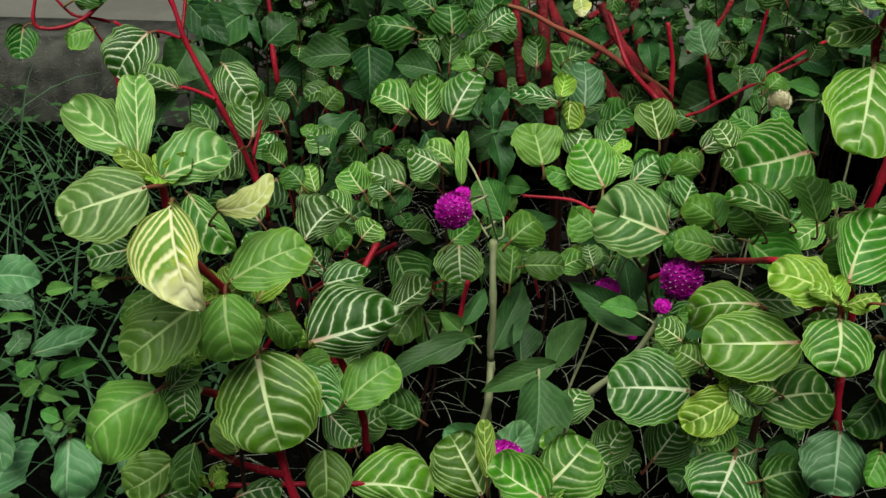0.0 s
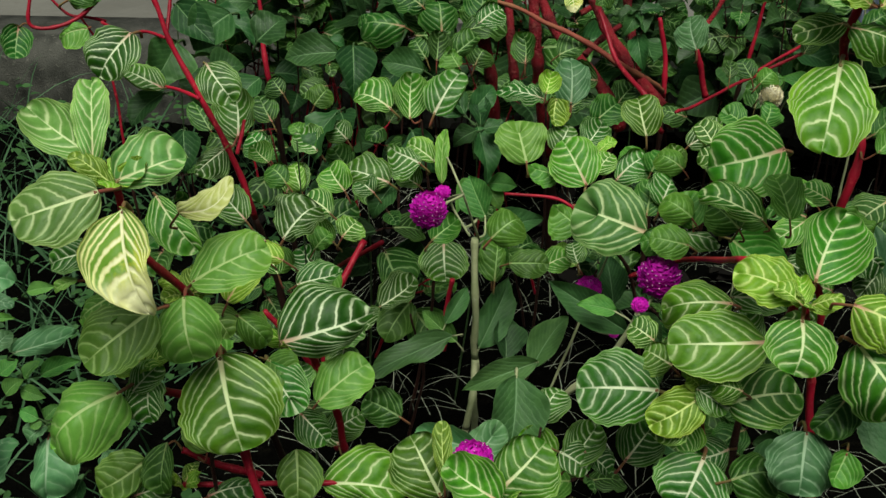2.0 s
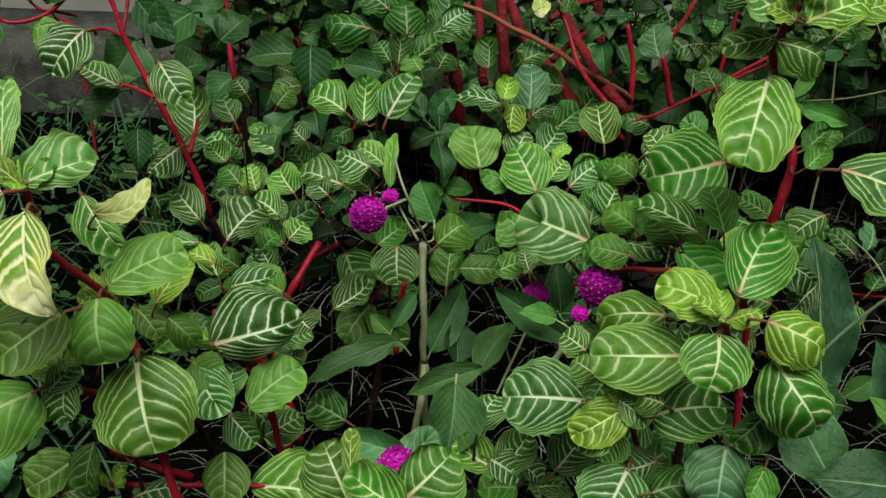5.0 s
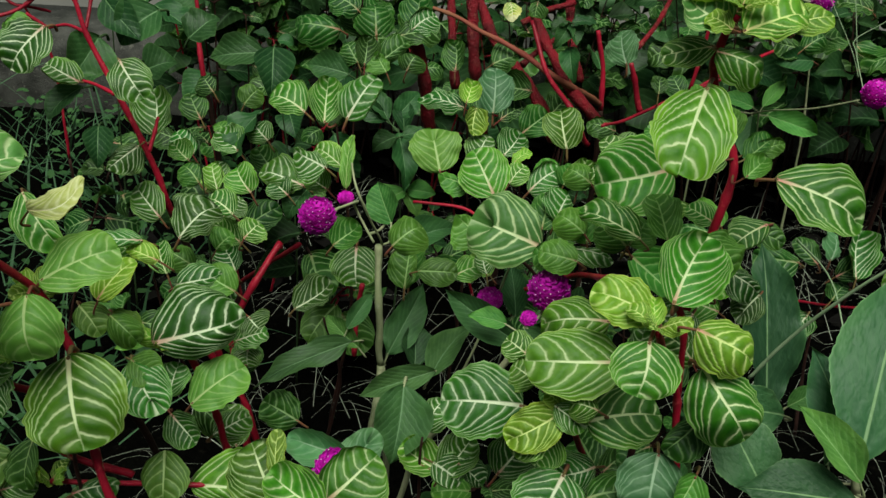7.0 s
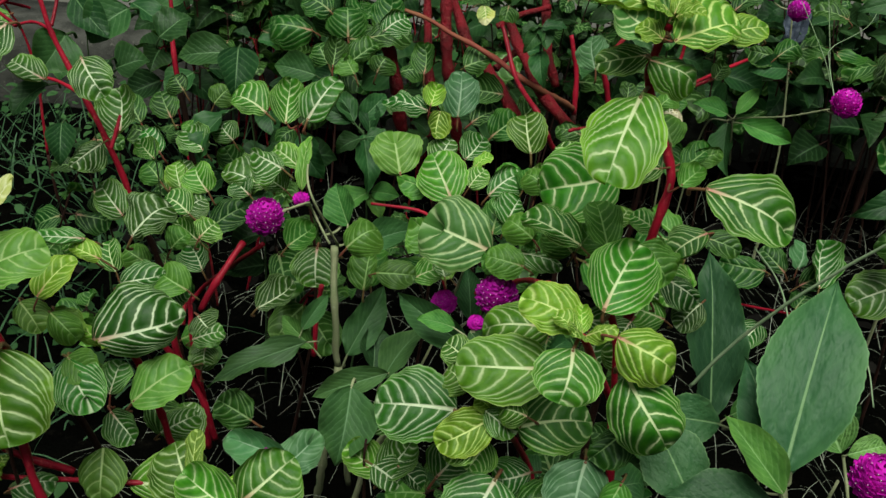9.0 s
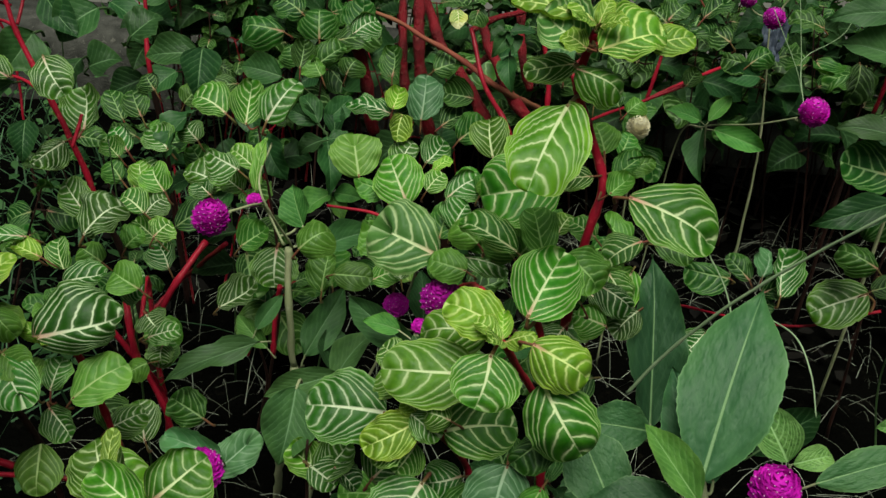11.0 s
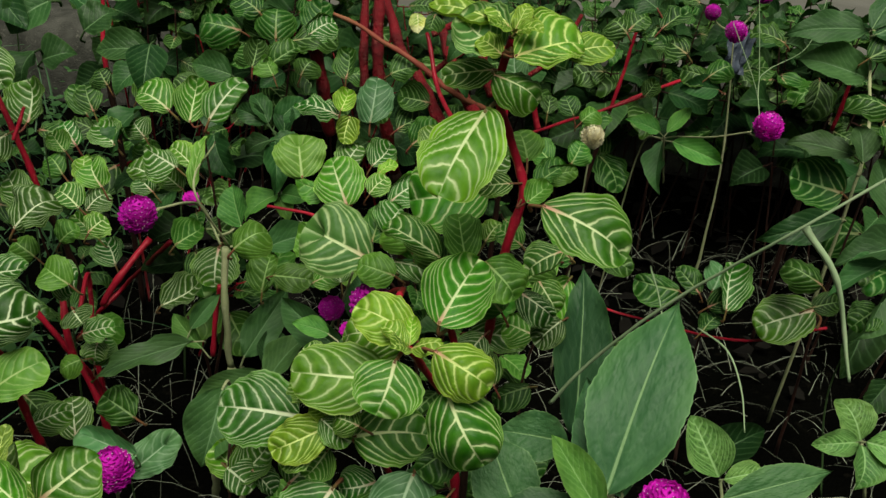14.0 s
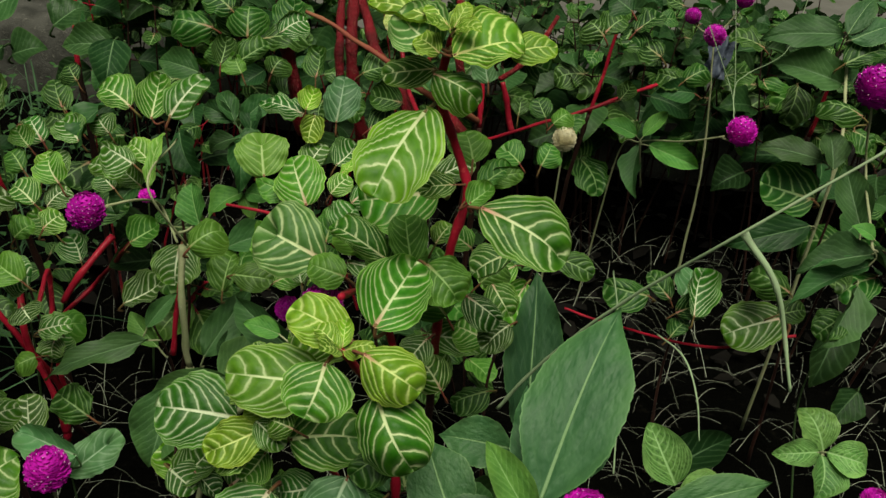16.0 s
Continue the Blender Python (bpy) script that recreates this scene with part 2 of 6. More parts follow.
ROSE = (0.55, 0.20, 0.19)
ARC = (0.88, 0.36)
FEATHER = (0.45, 0.8)
LEAF_MAT = {
    "I": leaf_material("bloodleaf_green", (0.018, 0.092, 0.007), (0.046, 0.180, 0.012), (0.62, 0.70, 0.48), ROSE, 4.9, 1.0, 0.100, rim_tint=(0.150, 0.380, 0.030), edge=0.60),
    "J": leaf_material("bloodleaf_bright", (0.036, 0.150, 0.009), (0.090, 0.265, 0.017), (0.60, 0.70, 0.38), ROSE, 4.8, 0.95, 0.096, rim_tint=(0.220, 0.450, 0.032), edge=0.65),
    # D: the green bloodleaf again, its colour lowered for leaves in weaker light
    "D": leaf_material("bloodleaf_shaded", (0.011, 0.056, 0.006), (0.026, 0.106, 0.009), (0.24, 0.38, 0.15), ROSE, 4.4, 0.75, 0.110, rim_tint=(0.070, 0.210, 0.022)),
    "Y": leaf_material("bloodleaf_lime", (0.105, 0.270, 0.018), (0.190, 0.390, 0.028), (0.62, 0.74, 0.26), ROSE, 4.4, 0.85, 0.125, rim_tint=(0.340, 0.500, 0.035), edge=0.80),
    "A": leaf_material("bloodleaf_pallid", (0.095, 0.240, 0.050), (0.150, 0.330, 0.075), (0.60, 0.70, 0.38), (0.58, 0.42, 0.28), 4.4, 0.80, 0.120, rim_tint=(0.260, 0.440, 0.090), edge=0.70),
    "Z": leaf_material("bloodleaf_yellow", (0.44, 0.52, 0.04), (0.60, 0.64, 0.08), (0.84, 0.83, 0.52), (0.62, 0.38, 0.30), 5.4, 0.9, 0.2, blotch=0.95, warm=0.0, glow=0.25),
    "C": leaf_material("bloodleaf_cream", (0.60, 0.66, 0.15), (0.76, 0.78, 0.34), (0.86, 0.86, 0.60), (0.66, 0.56, 0.30), 4.8, 0.5, 0.2, warm=0.0, glow=0.25),
    "P": leaf_material("bloodleaf_plain", (0.046, 0.158, 0.018), (0.080, 0.230, 0.027), (0.32, 0.50, 0.18), (0.36, 0.32, 0.16), 4.5, 0.48, 0.105, rim_tint=(0.120, 0.290, 0.045)),
    "Q": leaf_material("bloodleaf_pale", (0.088, 0.224, 0.034), (0.130, 0.295, 0.042), (0.44, 0.58, 0.24), (0.44, 0.48, 0.20), 4.5, 0.50, 0.105, rim_tint=(0.200, 0.380, 0.060)),
    "T": leaf_material("bloodleaf_bluish", (0.070, 0.200, 0.078), (0.108, 0.270, 0.104), (0.32, 0.46, 0.30), (0.34, 0.36, 0.24), 4.4, 0.38, 0.1, warm=0.2),
    # U: darker copy of the weed leaf, dimness of the back growth painted in
    "U": leaf_material("weed_leaf_shaded", (0.010, 0.034, 0.010), (0.020, 0.056, 0.015), (0.06, 0.12, 0.05), (0.07, 0.12, 0.05), 6.0, 0.35, 0.10, warm=0.3, sweep=FEATHER, glow=0.10, shine=0.10),
    "G": leaf_material("amaranth_leaf", (0.030, 0.090, 0.024), (0.055, 0.145, 0.038), (0.14, 0.26, 0.12), (0.17, 0.26, 0.13), 9.0, 0.22, 0.09, rough=0.6, warm=0.3, shine=0.4, rib_size=0.65, pucker=0.3, sweep=FEATHER),
    "L": leaf_material("amaranth_young_leaf", (0.060, 0.190, 0.036), (0.110, 0.285, 0.056), (0.24, 0.40, 0.15), (0.26, 0.40, 0.16), 8.0, 0.25, 0.10, rough=0.6, rib_size=0.65, pucker=0.3, sweep=FEATHER),
    "B": leaf_material("broad_leaf", (0.036, 0.110, 0.042), (0.056, 0.154, 0.056), (0.30, 0.48, 0.22), (0.34, 0.50, 0.26), 9.0, 0.05, 0.06, rough=0.5, warm=0.4, sweep=FEATHER, rib_size=0.65, pucker=0.8, rim_tint=(0.13, 0.27, 0.10)),
    "W": leaf_material("weed_leaf", (0.020, 0.076, 0.020), (0.036, 0.112, 0.030), (0.15, 0.28, 0.12), (0.16, 0.28, 0.12), 7.0, 0.25, 0.09, warm=0.3, rib_size=0.65, pucker=0.3, sweep=FEATHER),
    "V": leaf_material("seedling_leaf", (0.080, 0.230, 0.050), (0.170, 0.360, 0.095), (0.32, 0.52, 0.22), (0.32, 0.52, 0.22), 7.0, 0.45, 0.12, pucker=0.6, mottle=0.6),
}
RED_STEM = plain_material("red_stem", (0.380, 0.010, 0.032), (0.190, 0.006, 0.018), 38.0, 0.40, (0.46, 0.05, 0.06), 0.4, 0.0012)
DARK_STEM = plain_material("old_red_stem", (0.250, 0.010, 0.020), (0.060, 0.006, 0.008), 34.0, 0.5, (0.26, 0.060, 0.045), 0.9, 0.004)
# near-black stem colour that imitates shade low down and inside the foliage
SHADED_STEM = plain_material("shade_dark_stem", (0.034, 0.012, 0.009), (0.016, 0.008, 0.006), 30.0, 0.7, (0.05, 0.02, 0.012), 0.6, 0.002)
GREEN_STEM = plain_material("hairy_green_stem", (0.330, 0.340, 0.200), (0.240, 0.280, 0.140), 60.0, 0.7, (0.35, 0.36, 0.24), 0.6, 0.001)
WEED_STEM = plain_material("weed_stem", (0.050, 0.095, 0.032), (0.030, 0.062, 0.022), 40.0, 0.6, (0.09, 0.12, 0.05), 0.4, 0.0006)
STALK = plain_material("pale_grass_stalk", (0.300, 0.400, 0.240), (0.230, 0.330, 0.180), 30.0, 0.6, (0.30, 0.34, 0.22), 0.3, 0.0005)
DRY_STEM = plain_material("dry_twig", (0.230, 0.110, 0.055), (0.200, 0.030, 0.028), 12.0, 0.7, (0.10, 0.03, 0.02), 0.6, 0.0015)
PINK_STALK = plain_material("pink_leaf_stalk", (0.200, 0.050, 0.040), (0.150, 0.150, 0.050), 60.0, 0.5, None, 0.2, 0.0006)
MAGENTA = plain_material("magenta_bract", (0.720, 0.014, 0.560), (0.530, 0.009, 0.450), 120.0, 0.45, None, 0.2, 0.0005)
PALE_TIP = plain_material("pale_floret", (0.80, 0.52, 0.72), (0.72, 0.40, 0.62), 200.0, 0.5, None, 0.1, 0.0003)
DRY_BRACT = plain_material("dry_bract", (0.95, 0.90, 0.68), (0.88, 0.80, 0.55), 120.0, 0.8, None, 0.3, 0.0005)
# blacker than any earth: the shade between the plants is in the colour
SOIL = plain_material("shade_black_soil", (0.0014, 0.0015, 0.0012), (0.0024, 0.0024, 0.0019), 14.0, 0.95, (0.006, 0.0055, 0.0042), 0.9, 0.012, 0.01)
CONCRETE = plain_material("weathered_concrete", (0.070, 0.069, 0.062), (0.020, 0.021, 0.018), 28.0, 0.9, (0.12, 0.115, 0.10), 0.7, 0.004)
PAVING = plain_material("pale_paving", (0.130, 0.125, 0.115), (0.090, 0.086, 0.078), 5.0, 0.9, (0.10, 0.095, 0.085), 0.5, 0.003)
STRAW = island_material("dry_straw", (0.420, 0.450, 0.360), (0.050, 0.060, 0.042), 0.8)
GRASS = island_material("grass_blade", (0.085, 0.170, 0.085), (0.022, 0.070, 0.024), 0.55, 0.2)
CREEPER = island_material("ground_leaf", (0.060, 0.140, 0.045), (0.025, 0.075, 0.022), 0.5, 0.2)
# litter colour taken down to near black to pass for shaded ground
LITTER = island_material("shade_black_dead_leaf", (0.006, 0.005, 0.0035), (0.0025, 0.002, 0.0018), 0.85)
SCRAP = plain_material("blue_grey_plastic", (0.085, 0.105, 0.150), (0.050, 0.062, 0.090), 30.0, 0.45, (0.15, 0.17, 0.21), 0.5, 0.002)

# ---- builders ----
UP = Vector((0, 0, 1))
FACE = Vector((0, -0.74, 0.67)).normalized()


def from_lists(name, verts, faces, mat, uvs=None, smooth=True, rims=None):
    me = bpy.data.meshes.new(name)
    me.from_pydata(verts, [], faces)
    if uvs is not None:
        layer = me.uv_layers.new(name="UVMap")
        flat = [c for f in faces for i in f for c in uvs[i]]
        layer.data.foreach_set("uv", flat)
    if rims is not None:
        layer = me.uv_layers.new(name="Rim")
        layer.data.foreach_set("uv", [c for f in faces for i in f for c in rims[i]])
    if smooth:
        me.polygons.foreach_set("use_smooth", [True] * len(me.polygons))
    me.materials.append(mat)
    me.update()
    return me


def part(name, me, parent, world=None, label=""):
    """Links a mesh as one part under its thing, at a pose of the world."""
    ob = new(name, me)
    ob.parent = parent
    base = Matrix.Translation(parent.location) if parent.parent is None else Matrix.Translation(parent.parent.location) @ parent.matrix_basis
    ob.matrix_basis = base.inverted() @ (world if world is not None else base)
    return tagged(ob, label) if label else ob


def smooth_line(points, steps=5):
    """A Catmull-Rom line through the points."""
    pts = [Vector(p) for p in points]
    if len(pts) < 3:
        pts = [pts[0], pts[0].lerp(pts[-1], 0.5), pts[-1]]
    ends = [pts[0] * 2 - pts[1], *pts, pts[-1] * 2 - pts[-2]]
    out = []
    for a, b, c, d in zip(ends, ends[1:], ends[2:], ends[3:]):
        for k in range(steps):
            t = k / steps
            out.append(0.5 * ((2 * b) + (c - a) * t + (2 * a - 5 * b + 4 * c - d) * t * t + (3 * b - a - 3 * c + d) * t**3))
    out.append(pts[-1])
    return out


def tube(points, radii, sides=8, knots=0.0, rng=random):
    """Verts and faces of a tube along points, with slight swellings."""
    verts, faces = [], []
    n = len(points)
    side, run, start, gap = None, 0.0, rng.random(), rng.uniform(0.030, 0.045)
    for i, p in enumerate(points):
        way = (points[min(i + 1, n - 1)] - points[max(i - 1, 0)])
        way = way.normalized() if way.length > 1e-9 else UP
        if side is None:
            side = way.orthogonal().normalized()
        side = (side - way * side.dot(way)).normalized()
        other = way.cross(side)
        r = radii[0] + (radii[1] - radii[0]) * i / (n - 1)
        if i:
            run += (p - points[i - 1]).length
        if knots:
            # joints, a finger's width or two apart, and a slightly uneven bark
            r *= 1 + knots * 0.5 * (rng.random() - 0.35) + 1.6 * knots * math.exp(-((((run / gap + start) % 1.0) - 0.5) * gap / (1.6 * r)) ** 2)
        for k in range(sides):
            a = 2 * math.pi * k / sides
            verts.append(p + (side * math.cos(a) + other * math.sin(a)) * r)
    for i in range(n - 1):
        for k in range(sides):
            j = (k + 1) % sides
            faces.append((i * sides + k, i * sides + j, (i + 1) * sides + j, (i + 1) * sides + k))
    faces.append(tuple(range(sides))[::-1])
    faces.append(tuple((n - 1) * sides + k for k in range(sides)))
    return verts, faces


# half width of a blade along its length, by kind of leaf
def outline(kind, u):
    if kind in "GL":
        return math.sin(math.pi * u ** 0.80) ** 0.95
    if kind == "B":
        return math.sin(math.pi * u ** 0.88) ** (0.80 if u < 0.5 else 0.80 + 1.0 * (u - 0.5))
    if kind == "V":
        return math.sin(math.pi * u ** 0.85) ** 0.80
    return math.sin(math.pi * u ** 0.82) ** 0.85


RELIEF = {"U": 0.008, "D": 0.020, "I": 0.020, "J": 0.020, "Y": 0.026, "A": 0.022, "Z": 0.014, "C": 0.012, "P": 0.018, "Q": 0.020, "T": 0.013, "G": 0.006, "L": 0.006, "B": 0.010, "W": 0.006, "V": 0.010}
ROUND = "ADIJYZCPQT"
# how a blade is bent: cup across it, fold along the midrib, a rolled margin, arch and curl along it, wave of the margin, notch at the tip, the fuller half
FORMS = {
    "flat": (-0.08, 0.02, 0.0, 0.08, 0.04, 0.05, 0.04, 0.0),
    "droop": (-0.32, 0.0, 0.0, 0.16, 0.22, 0.06, 0.03, 0.0),
    "cup": (0.30, 0.06, 0.0, -0.04, -0.12, 0.07, 0.06, 0.0),
    "fold": (-0.12, 0.42, 0.0, 0.12, 0.10, 0.06, 0.02, 0.0),
    "roll": (-0.18, 0.05, 0.55, 0.10, 0.08, 0.07, 0.04, 0.0),
    "heart": (-0.10, 0.26, 0.0, 0.06, 0.10, 0.06, 0.36, 0.0),
    "wavy": (-0.06, 0.06, 0.0, 0.10, 0.12, 0.10, 0.08, 0.0),
    "hook": (-0.20, 0.14, 0.20, 0.06, -0.30, 0.08, 0.0, 0.42),
    "left_full": (-0.20, 0.14, 0.30, 0.10, 0.16, 0.08, 0.05, 0.42),
    "right_full": (-0.20, 0.14, 0.30, 0.10, 0.16, 0.08, 0.05, -0.42),
}


def leaf_mesh(kind, seed, nu=22, nv=14):
    """A blade of length and width 1, from x = 0 to x = 1: cupped, arched, waved at the margin and raised between the veins."""
    rng = random.Random(seed * 31 + ord(kind))
    round_leaf = kind in ROUND
    habit = list(FORMS)[seed % len(FORMS)] if round_leaf else "flat"
    cup, fold, roll, arch, curl, wave, notch, full = FORMS[habit]
    vary = rng.uniform(0.75, 1.25)
    cup, fold, curl, notch, wave = (cup + rng.uniform(-0.06, 0.06)) * vary, fold * vary, curl * vary, notch * rng.uniform(0.7, 1.3), wave * vary
    rolled = rng.choice((0, 1)) if not full else int(full > 0)
    phase, turns = rng.uniform(0, 6.28), rng.uniform(1.2, 2.6)
    skew, twist = rng.uniform(-0.10, 0.10), rng.uniform(-0.6, 0.6)
    if not round_leaf:
        cup, fold, arch, curl, wave, notch = rng.uniform(0.05, 0.28), rng.uniform(0.0, 0.22), rng.uniform(0.04, 0.20), rng.uniform(-0.05, 0.25), rng.uniform(0.03, 0.07), 0.0
    if kind == "B":
        skew, twist, wave, curl, cup, fold = skew * 0.8, twist * 0.6, wave * 0.7, rng.uniform(0.0, 0.12), rng.uniform(-0.10, 0.15), rng.uniform(0.02, 0.16)
    if kind == "C":
        skew, cup, fold, roll, wave = -0.8, -0.1, 0.12, 0.25, 0.05
    ribs = rng.uniform(0.90, 1.14)
    veins = {"A": 4.4, "D": 4.4, "I": 4.9, "J": 4.8, "Y": 4.4, "Z": 5.4, "C": 4.8, "P": 4.5, "Q": 4.5, "T": 4.4}.get(kind, 7.0) * ribs
    fullness, wide_at = (rng.uniform(0.36, 0.46), rng.uniform(0.94, 1.14)) if round_leaf else (0.0, 0.0)
    if habit == "hook":
        fullness, wide_at = 0.66, 0.78
    if kind == "Z":
        fullness, wide_at, notch = 0.62, 0.86, 0.0
    lobes = [(rng.uniform(0.4, 1.4) * 0.042, rng.uniform(1.0, 3.2), rng.uniform(0, 6.28)) for _ in range(4)]
    verts, uvs, rims, faces = [], [], [], []
    for i in range(nu + 1):
        u = 0.5 - 0.5 * math.cos(math.pi * i / nu)
        w = max(0.004, max(0.0, math.sin(math.pi * u ** wide_at)) ** fullness if round_leaf else outline(kind, u)) * 0.5
        for j in range(nv + 1):
            v = j / nv * 2 - 1
            side = 0 if v < 0 else 1
            a, f, p = lobes[side]
            s = abs(v)
            edge = 1 + a * math.sin(f * u * 3 + p) * s
            if kind == "B":
                edge += (0.012 * ((i % 2) * 2 - 1) + 0.030 * math.sin(u * 15 + p) + 0.014 * math.sin(u * 39 + 2 * p)) * (abs(v) > 0.95)
            if round_leaf:
                edge += (0.022 * math.cos(2 * math.pi * (veins * 1.1 * u + 0.3 * side)) + 0.014 * math.sin(u * 41 + p)) * max(0.0, s - 0.6) / 0.4 * min(1.0, 6 * u)
            edge *= 1 + full if side else 1 - full
            y = v * w * edge + skew * math.sin(math.pi * u) * 0.5
            if round_leaf or kind == "V":
                bend = ARC[0] * (ARC[1] * s + (1 - ARC[1]) * (1 - math.sqrt(1 - 0.9216 * s * s)) / 0.72)
                q = (u - bend) / (1 - bend)
                q = q if q > 0 else q / (1 - 1.8 * q)
            else:
                q = u - FEATHER[0] ** 2 * y * y / (1.45 - u) - FEATHER[1] * abs(y)
            ripple = RELIEF[kind] * math.cos(2 * math.pi * (veins * q + 0.37 * side)) * (1 - s**4) * min(1, s * 5) * math.sin(math.pi * u) ** 0.5
            z = cup * s * s * w * 2 - 0.02 * (1 - min(1, s * 6)) + arch * 4 * u * (1 - u)
            z += wave * s * s * math.sin(turns * 6.28 * u + phase + side * 2) + 0.4 * wave * s**3 * math.sin(turns * 15 * u + 2 * phase + side) + ripple
            if round_leaf:
                z += 0.020 * max(0.0, s - 0.5) * math.sin(2 * math.pi * veins * 0.9 * u + phase + side) * min(1.0, 5 * u)
            z += twist * v * w * (u - 0.5) + fold * s * w
            if side == rolled and roll and s > 0.4:
                t = ((s - 0.4) / 0.6) ** 2
                z += roll * t * w
                y *= 1 - roll * 0.6 * t
            # the tip curls over
            if u > 0.6:
                z -= curl * ((u - 0.6) / 0.4) ** 2
            x = u - notch * math.exp(-((v / 0.34) ** 2)) * max(0.0, (u - 0.55) / 0.45) ** 2 - 0.25 * max(0.0, curl) * max(0.0, (u - 0.8) / 0.2) ** 2 * 0.5
            verts.append((x, y, z))
            uvs.append((u, v * w * edge + 0.5))
            rims.append((s, ribs))
    for i in range(nu):
        for j in range(nv):
            a = i * (nv + 1) + j
            faces.append((a, a + nv + 1, a + nv + 2, a + 1))
    return from_lists("leaf", verts, faces, LEAF_MAT[kind], uvs, rims=rims)


BLADES = {k: [leaf_mesh(k, s, *((56, 16) if k == "B" else (28, 20))) for s in range(20 if k in ROUND else 6)] for k in LEAF_MAT}
SMALL_BLADES = {k: [leaf_mesh(k, s + 20, 14, 10) for s in range(10)] for k in "DIJYPTWU"}


def blade_pose(base, tip, width, normal):
    x = Vector(tip) - Vector(base)
    length = x.length
    x.normalize()
    z = (normal - x * normal.dot(x)).normalized()
    y = z.cross(x)
    turn = Matrix((x, y, z)).transposed().to_4x4()
    return Matrix.Translation(base) @ turn @ Matrix.Diagonal((length, width, 0.5 * (length + width), 1))


KINDS = {
    "bloodleaf": ("bloodleaf_plant", "plant", RED_STEM, "bloodleaf plants in the bed"),
    "weed": ("weed_plant", "weed", WEED_STEM, "weeds in the bed"),
    "amaranth": ("globe_amaranth", "flower plant", GREEN_STEM, "globe amaranths in the bed"),
    "broadleaf": ("broadleaf_plant", "weed", GREEN_STEM, ""),
    "stalk": ("grass_stalk", "grass", STALK, ""),
    "trunk": ("old_bloodleaf_plant", "plant", DARK_STEM, ""),
    "branch": ("fallen_branch", "branch", DRY_STEM, ""),
    "seedling": ("seedling_plant", "weed", GREEN_STEM, "pale seedlings in the bed"),
}
rng = random.Random(5)


class Plant:
    pass


def plant(kind, apex, stems=0, label=""):
    p = Plant()
    p.kind, p.apex = kind, Vector(apex)
    name, category, p.stem_mat, group = KINDS[kind]
    p.root = Vector((apex[0] + rng.uniform(-0.03, 0.03), apex[1] + rng.uniform(0.0, 0.06), 0.0))
    p.ob = new(name)
    p.ob.location = p.root
    p.ob.empty_display_size = 0.02
    p.stalk_mat = PETIOLE[kind]
    p.lines, p.leaves, p.flowers, p.kinds = [], 0, [], ""
    tagged(p.ob, label, category, group)
    if not stems:
        mid = p.apex.lerp(p.root, 0.5) + Vector((rng.uniform(-0.02, 0.02), rng.uniform(-0.01, 0.02), 0))
        p.stem_mat = SHADED_STEM if kind == "bloodleaf" else p.stem_mat
        thick = 0.6 if kind == "weed" else 1.0
        stem(p, 0.0012 * thick, 0.0026 * thick, apex, mid, (p.root.x, p.root.y, -0.01))
    return p


def stem(p, ra, rb, *points):
    """A stem from its tip to where it goes down; it reaches on to the soil."""
    pts = [Vector(q) for q in points]
    extended = False
    if p.kind in ("bloodleaf", "amaranth", "broadleaf", "seedling", "trunk") and not p.lines and pts[-1].z > 0.03 and (pts[-1] - pts[-2]).normalized().z < -0.3:
        extended = True
        last = pts[-1]
        way = (pts[-1] - pts[-2]).normalized()
        foot = last + way * 0.06 + Vector((0, 0.02, -0.03))
        pts.append(foot if foot.z > 0.03 else last.lerp(foot, 0.5))
        p.root = Vector((foot.x + way.x * 0.05, foot.y + 0.03, 0))
        p.ob.location = p.root
        pts.append(Vector((p.root.x, p.root.y, -0.01)))
    line = smooth_line(pts, 9)
    # a stem is never quite straight
    sway, seed = min(0.0022, 0.5 * rb), rng.uniform(0, 50)
    line = [q + noise.noise_vector(Vector((q.x * 28, q.y * 28, q.z * 28 + seed))) * sway if 0 < k < len(line) - 1 else q for k, q in enumerate(line)]
    # on bloodleaf the stretch near the soil gets the shade colour painted on
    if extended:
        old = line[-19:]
        part("lower_stem", from_lists("lower_stem", *tube(old, (rb * 0.78, rb * 0.85), 9, 0.2, rng), SHADED_STEM if p.kind in ("bloodleaf", "trunk") else p.stem_mat), p.ob, Matrix(), "lower stem, darkened in colour for shade on bloodleaf")
        p.lines.append(old)
        line = line[:-18]
    ra, rb = ra * 0.78, rb * 0.78
    me = from_lists("stem", *tube(line, (ra, rb), 10, 0.16, rng), p.stem_mat)
    part("stem", me, p.ob, Matrix())
    p.lines.append(line)


def petiole(p, base, way, width):
    """A leaf's stalk, from the blade to the nearest stem."""
    near = min((q for line in p.lines for q in line), key=lambda q: (q - base).length + 0.6 * max(0.0, q.z - base.z))
    gap = (near - base).length
    if gap < 0.003:
        return
    if gap > 0.024:
        near = base - way * 0.006 + Vector((0, 0.012, -0.012))
        gap = (near - base).length
    mid = base.lerp(near, 0.45) - way * min(0.012, gap * 0.25) - UP * gap * 0.06
    r = max(0.0008, min(0.0016, width * 0.034))
    me = from_lists("petiole", *tube(smooth_line([base + way * 0.002, mid, near], 4), (r * 0.8, r), 6), p.stalk_mat)
    part("petiole", me, p.ob, Matrix())


PETIOLE = {"bloodleaf": PINK_STALK, "weed": WEED_STEM, "amaranth": GREEN_STEM, "broadleaf": GREEN_STEM, "seedling": GREEN_STEM, "trunk": DARK_STEM, "branch": DRY_STEM, "stalk": STALK}


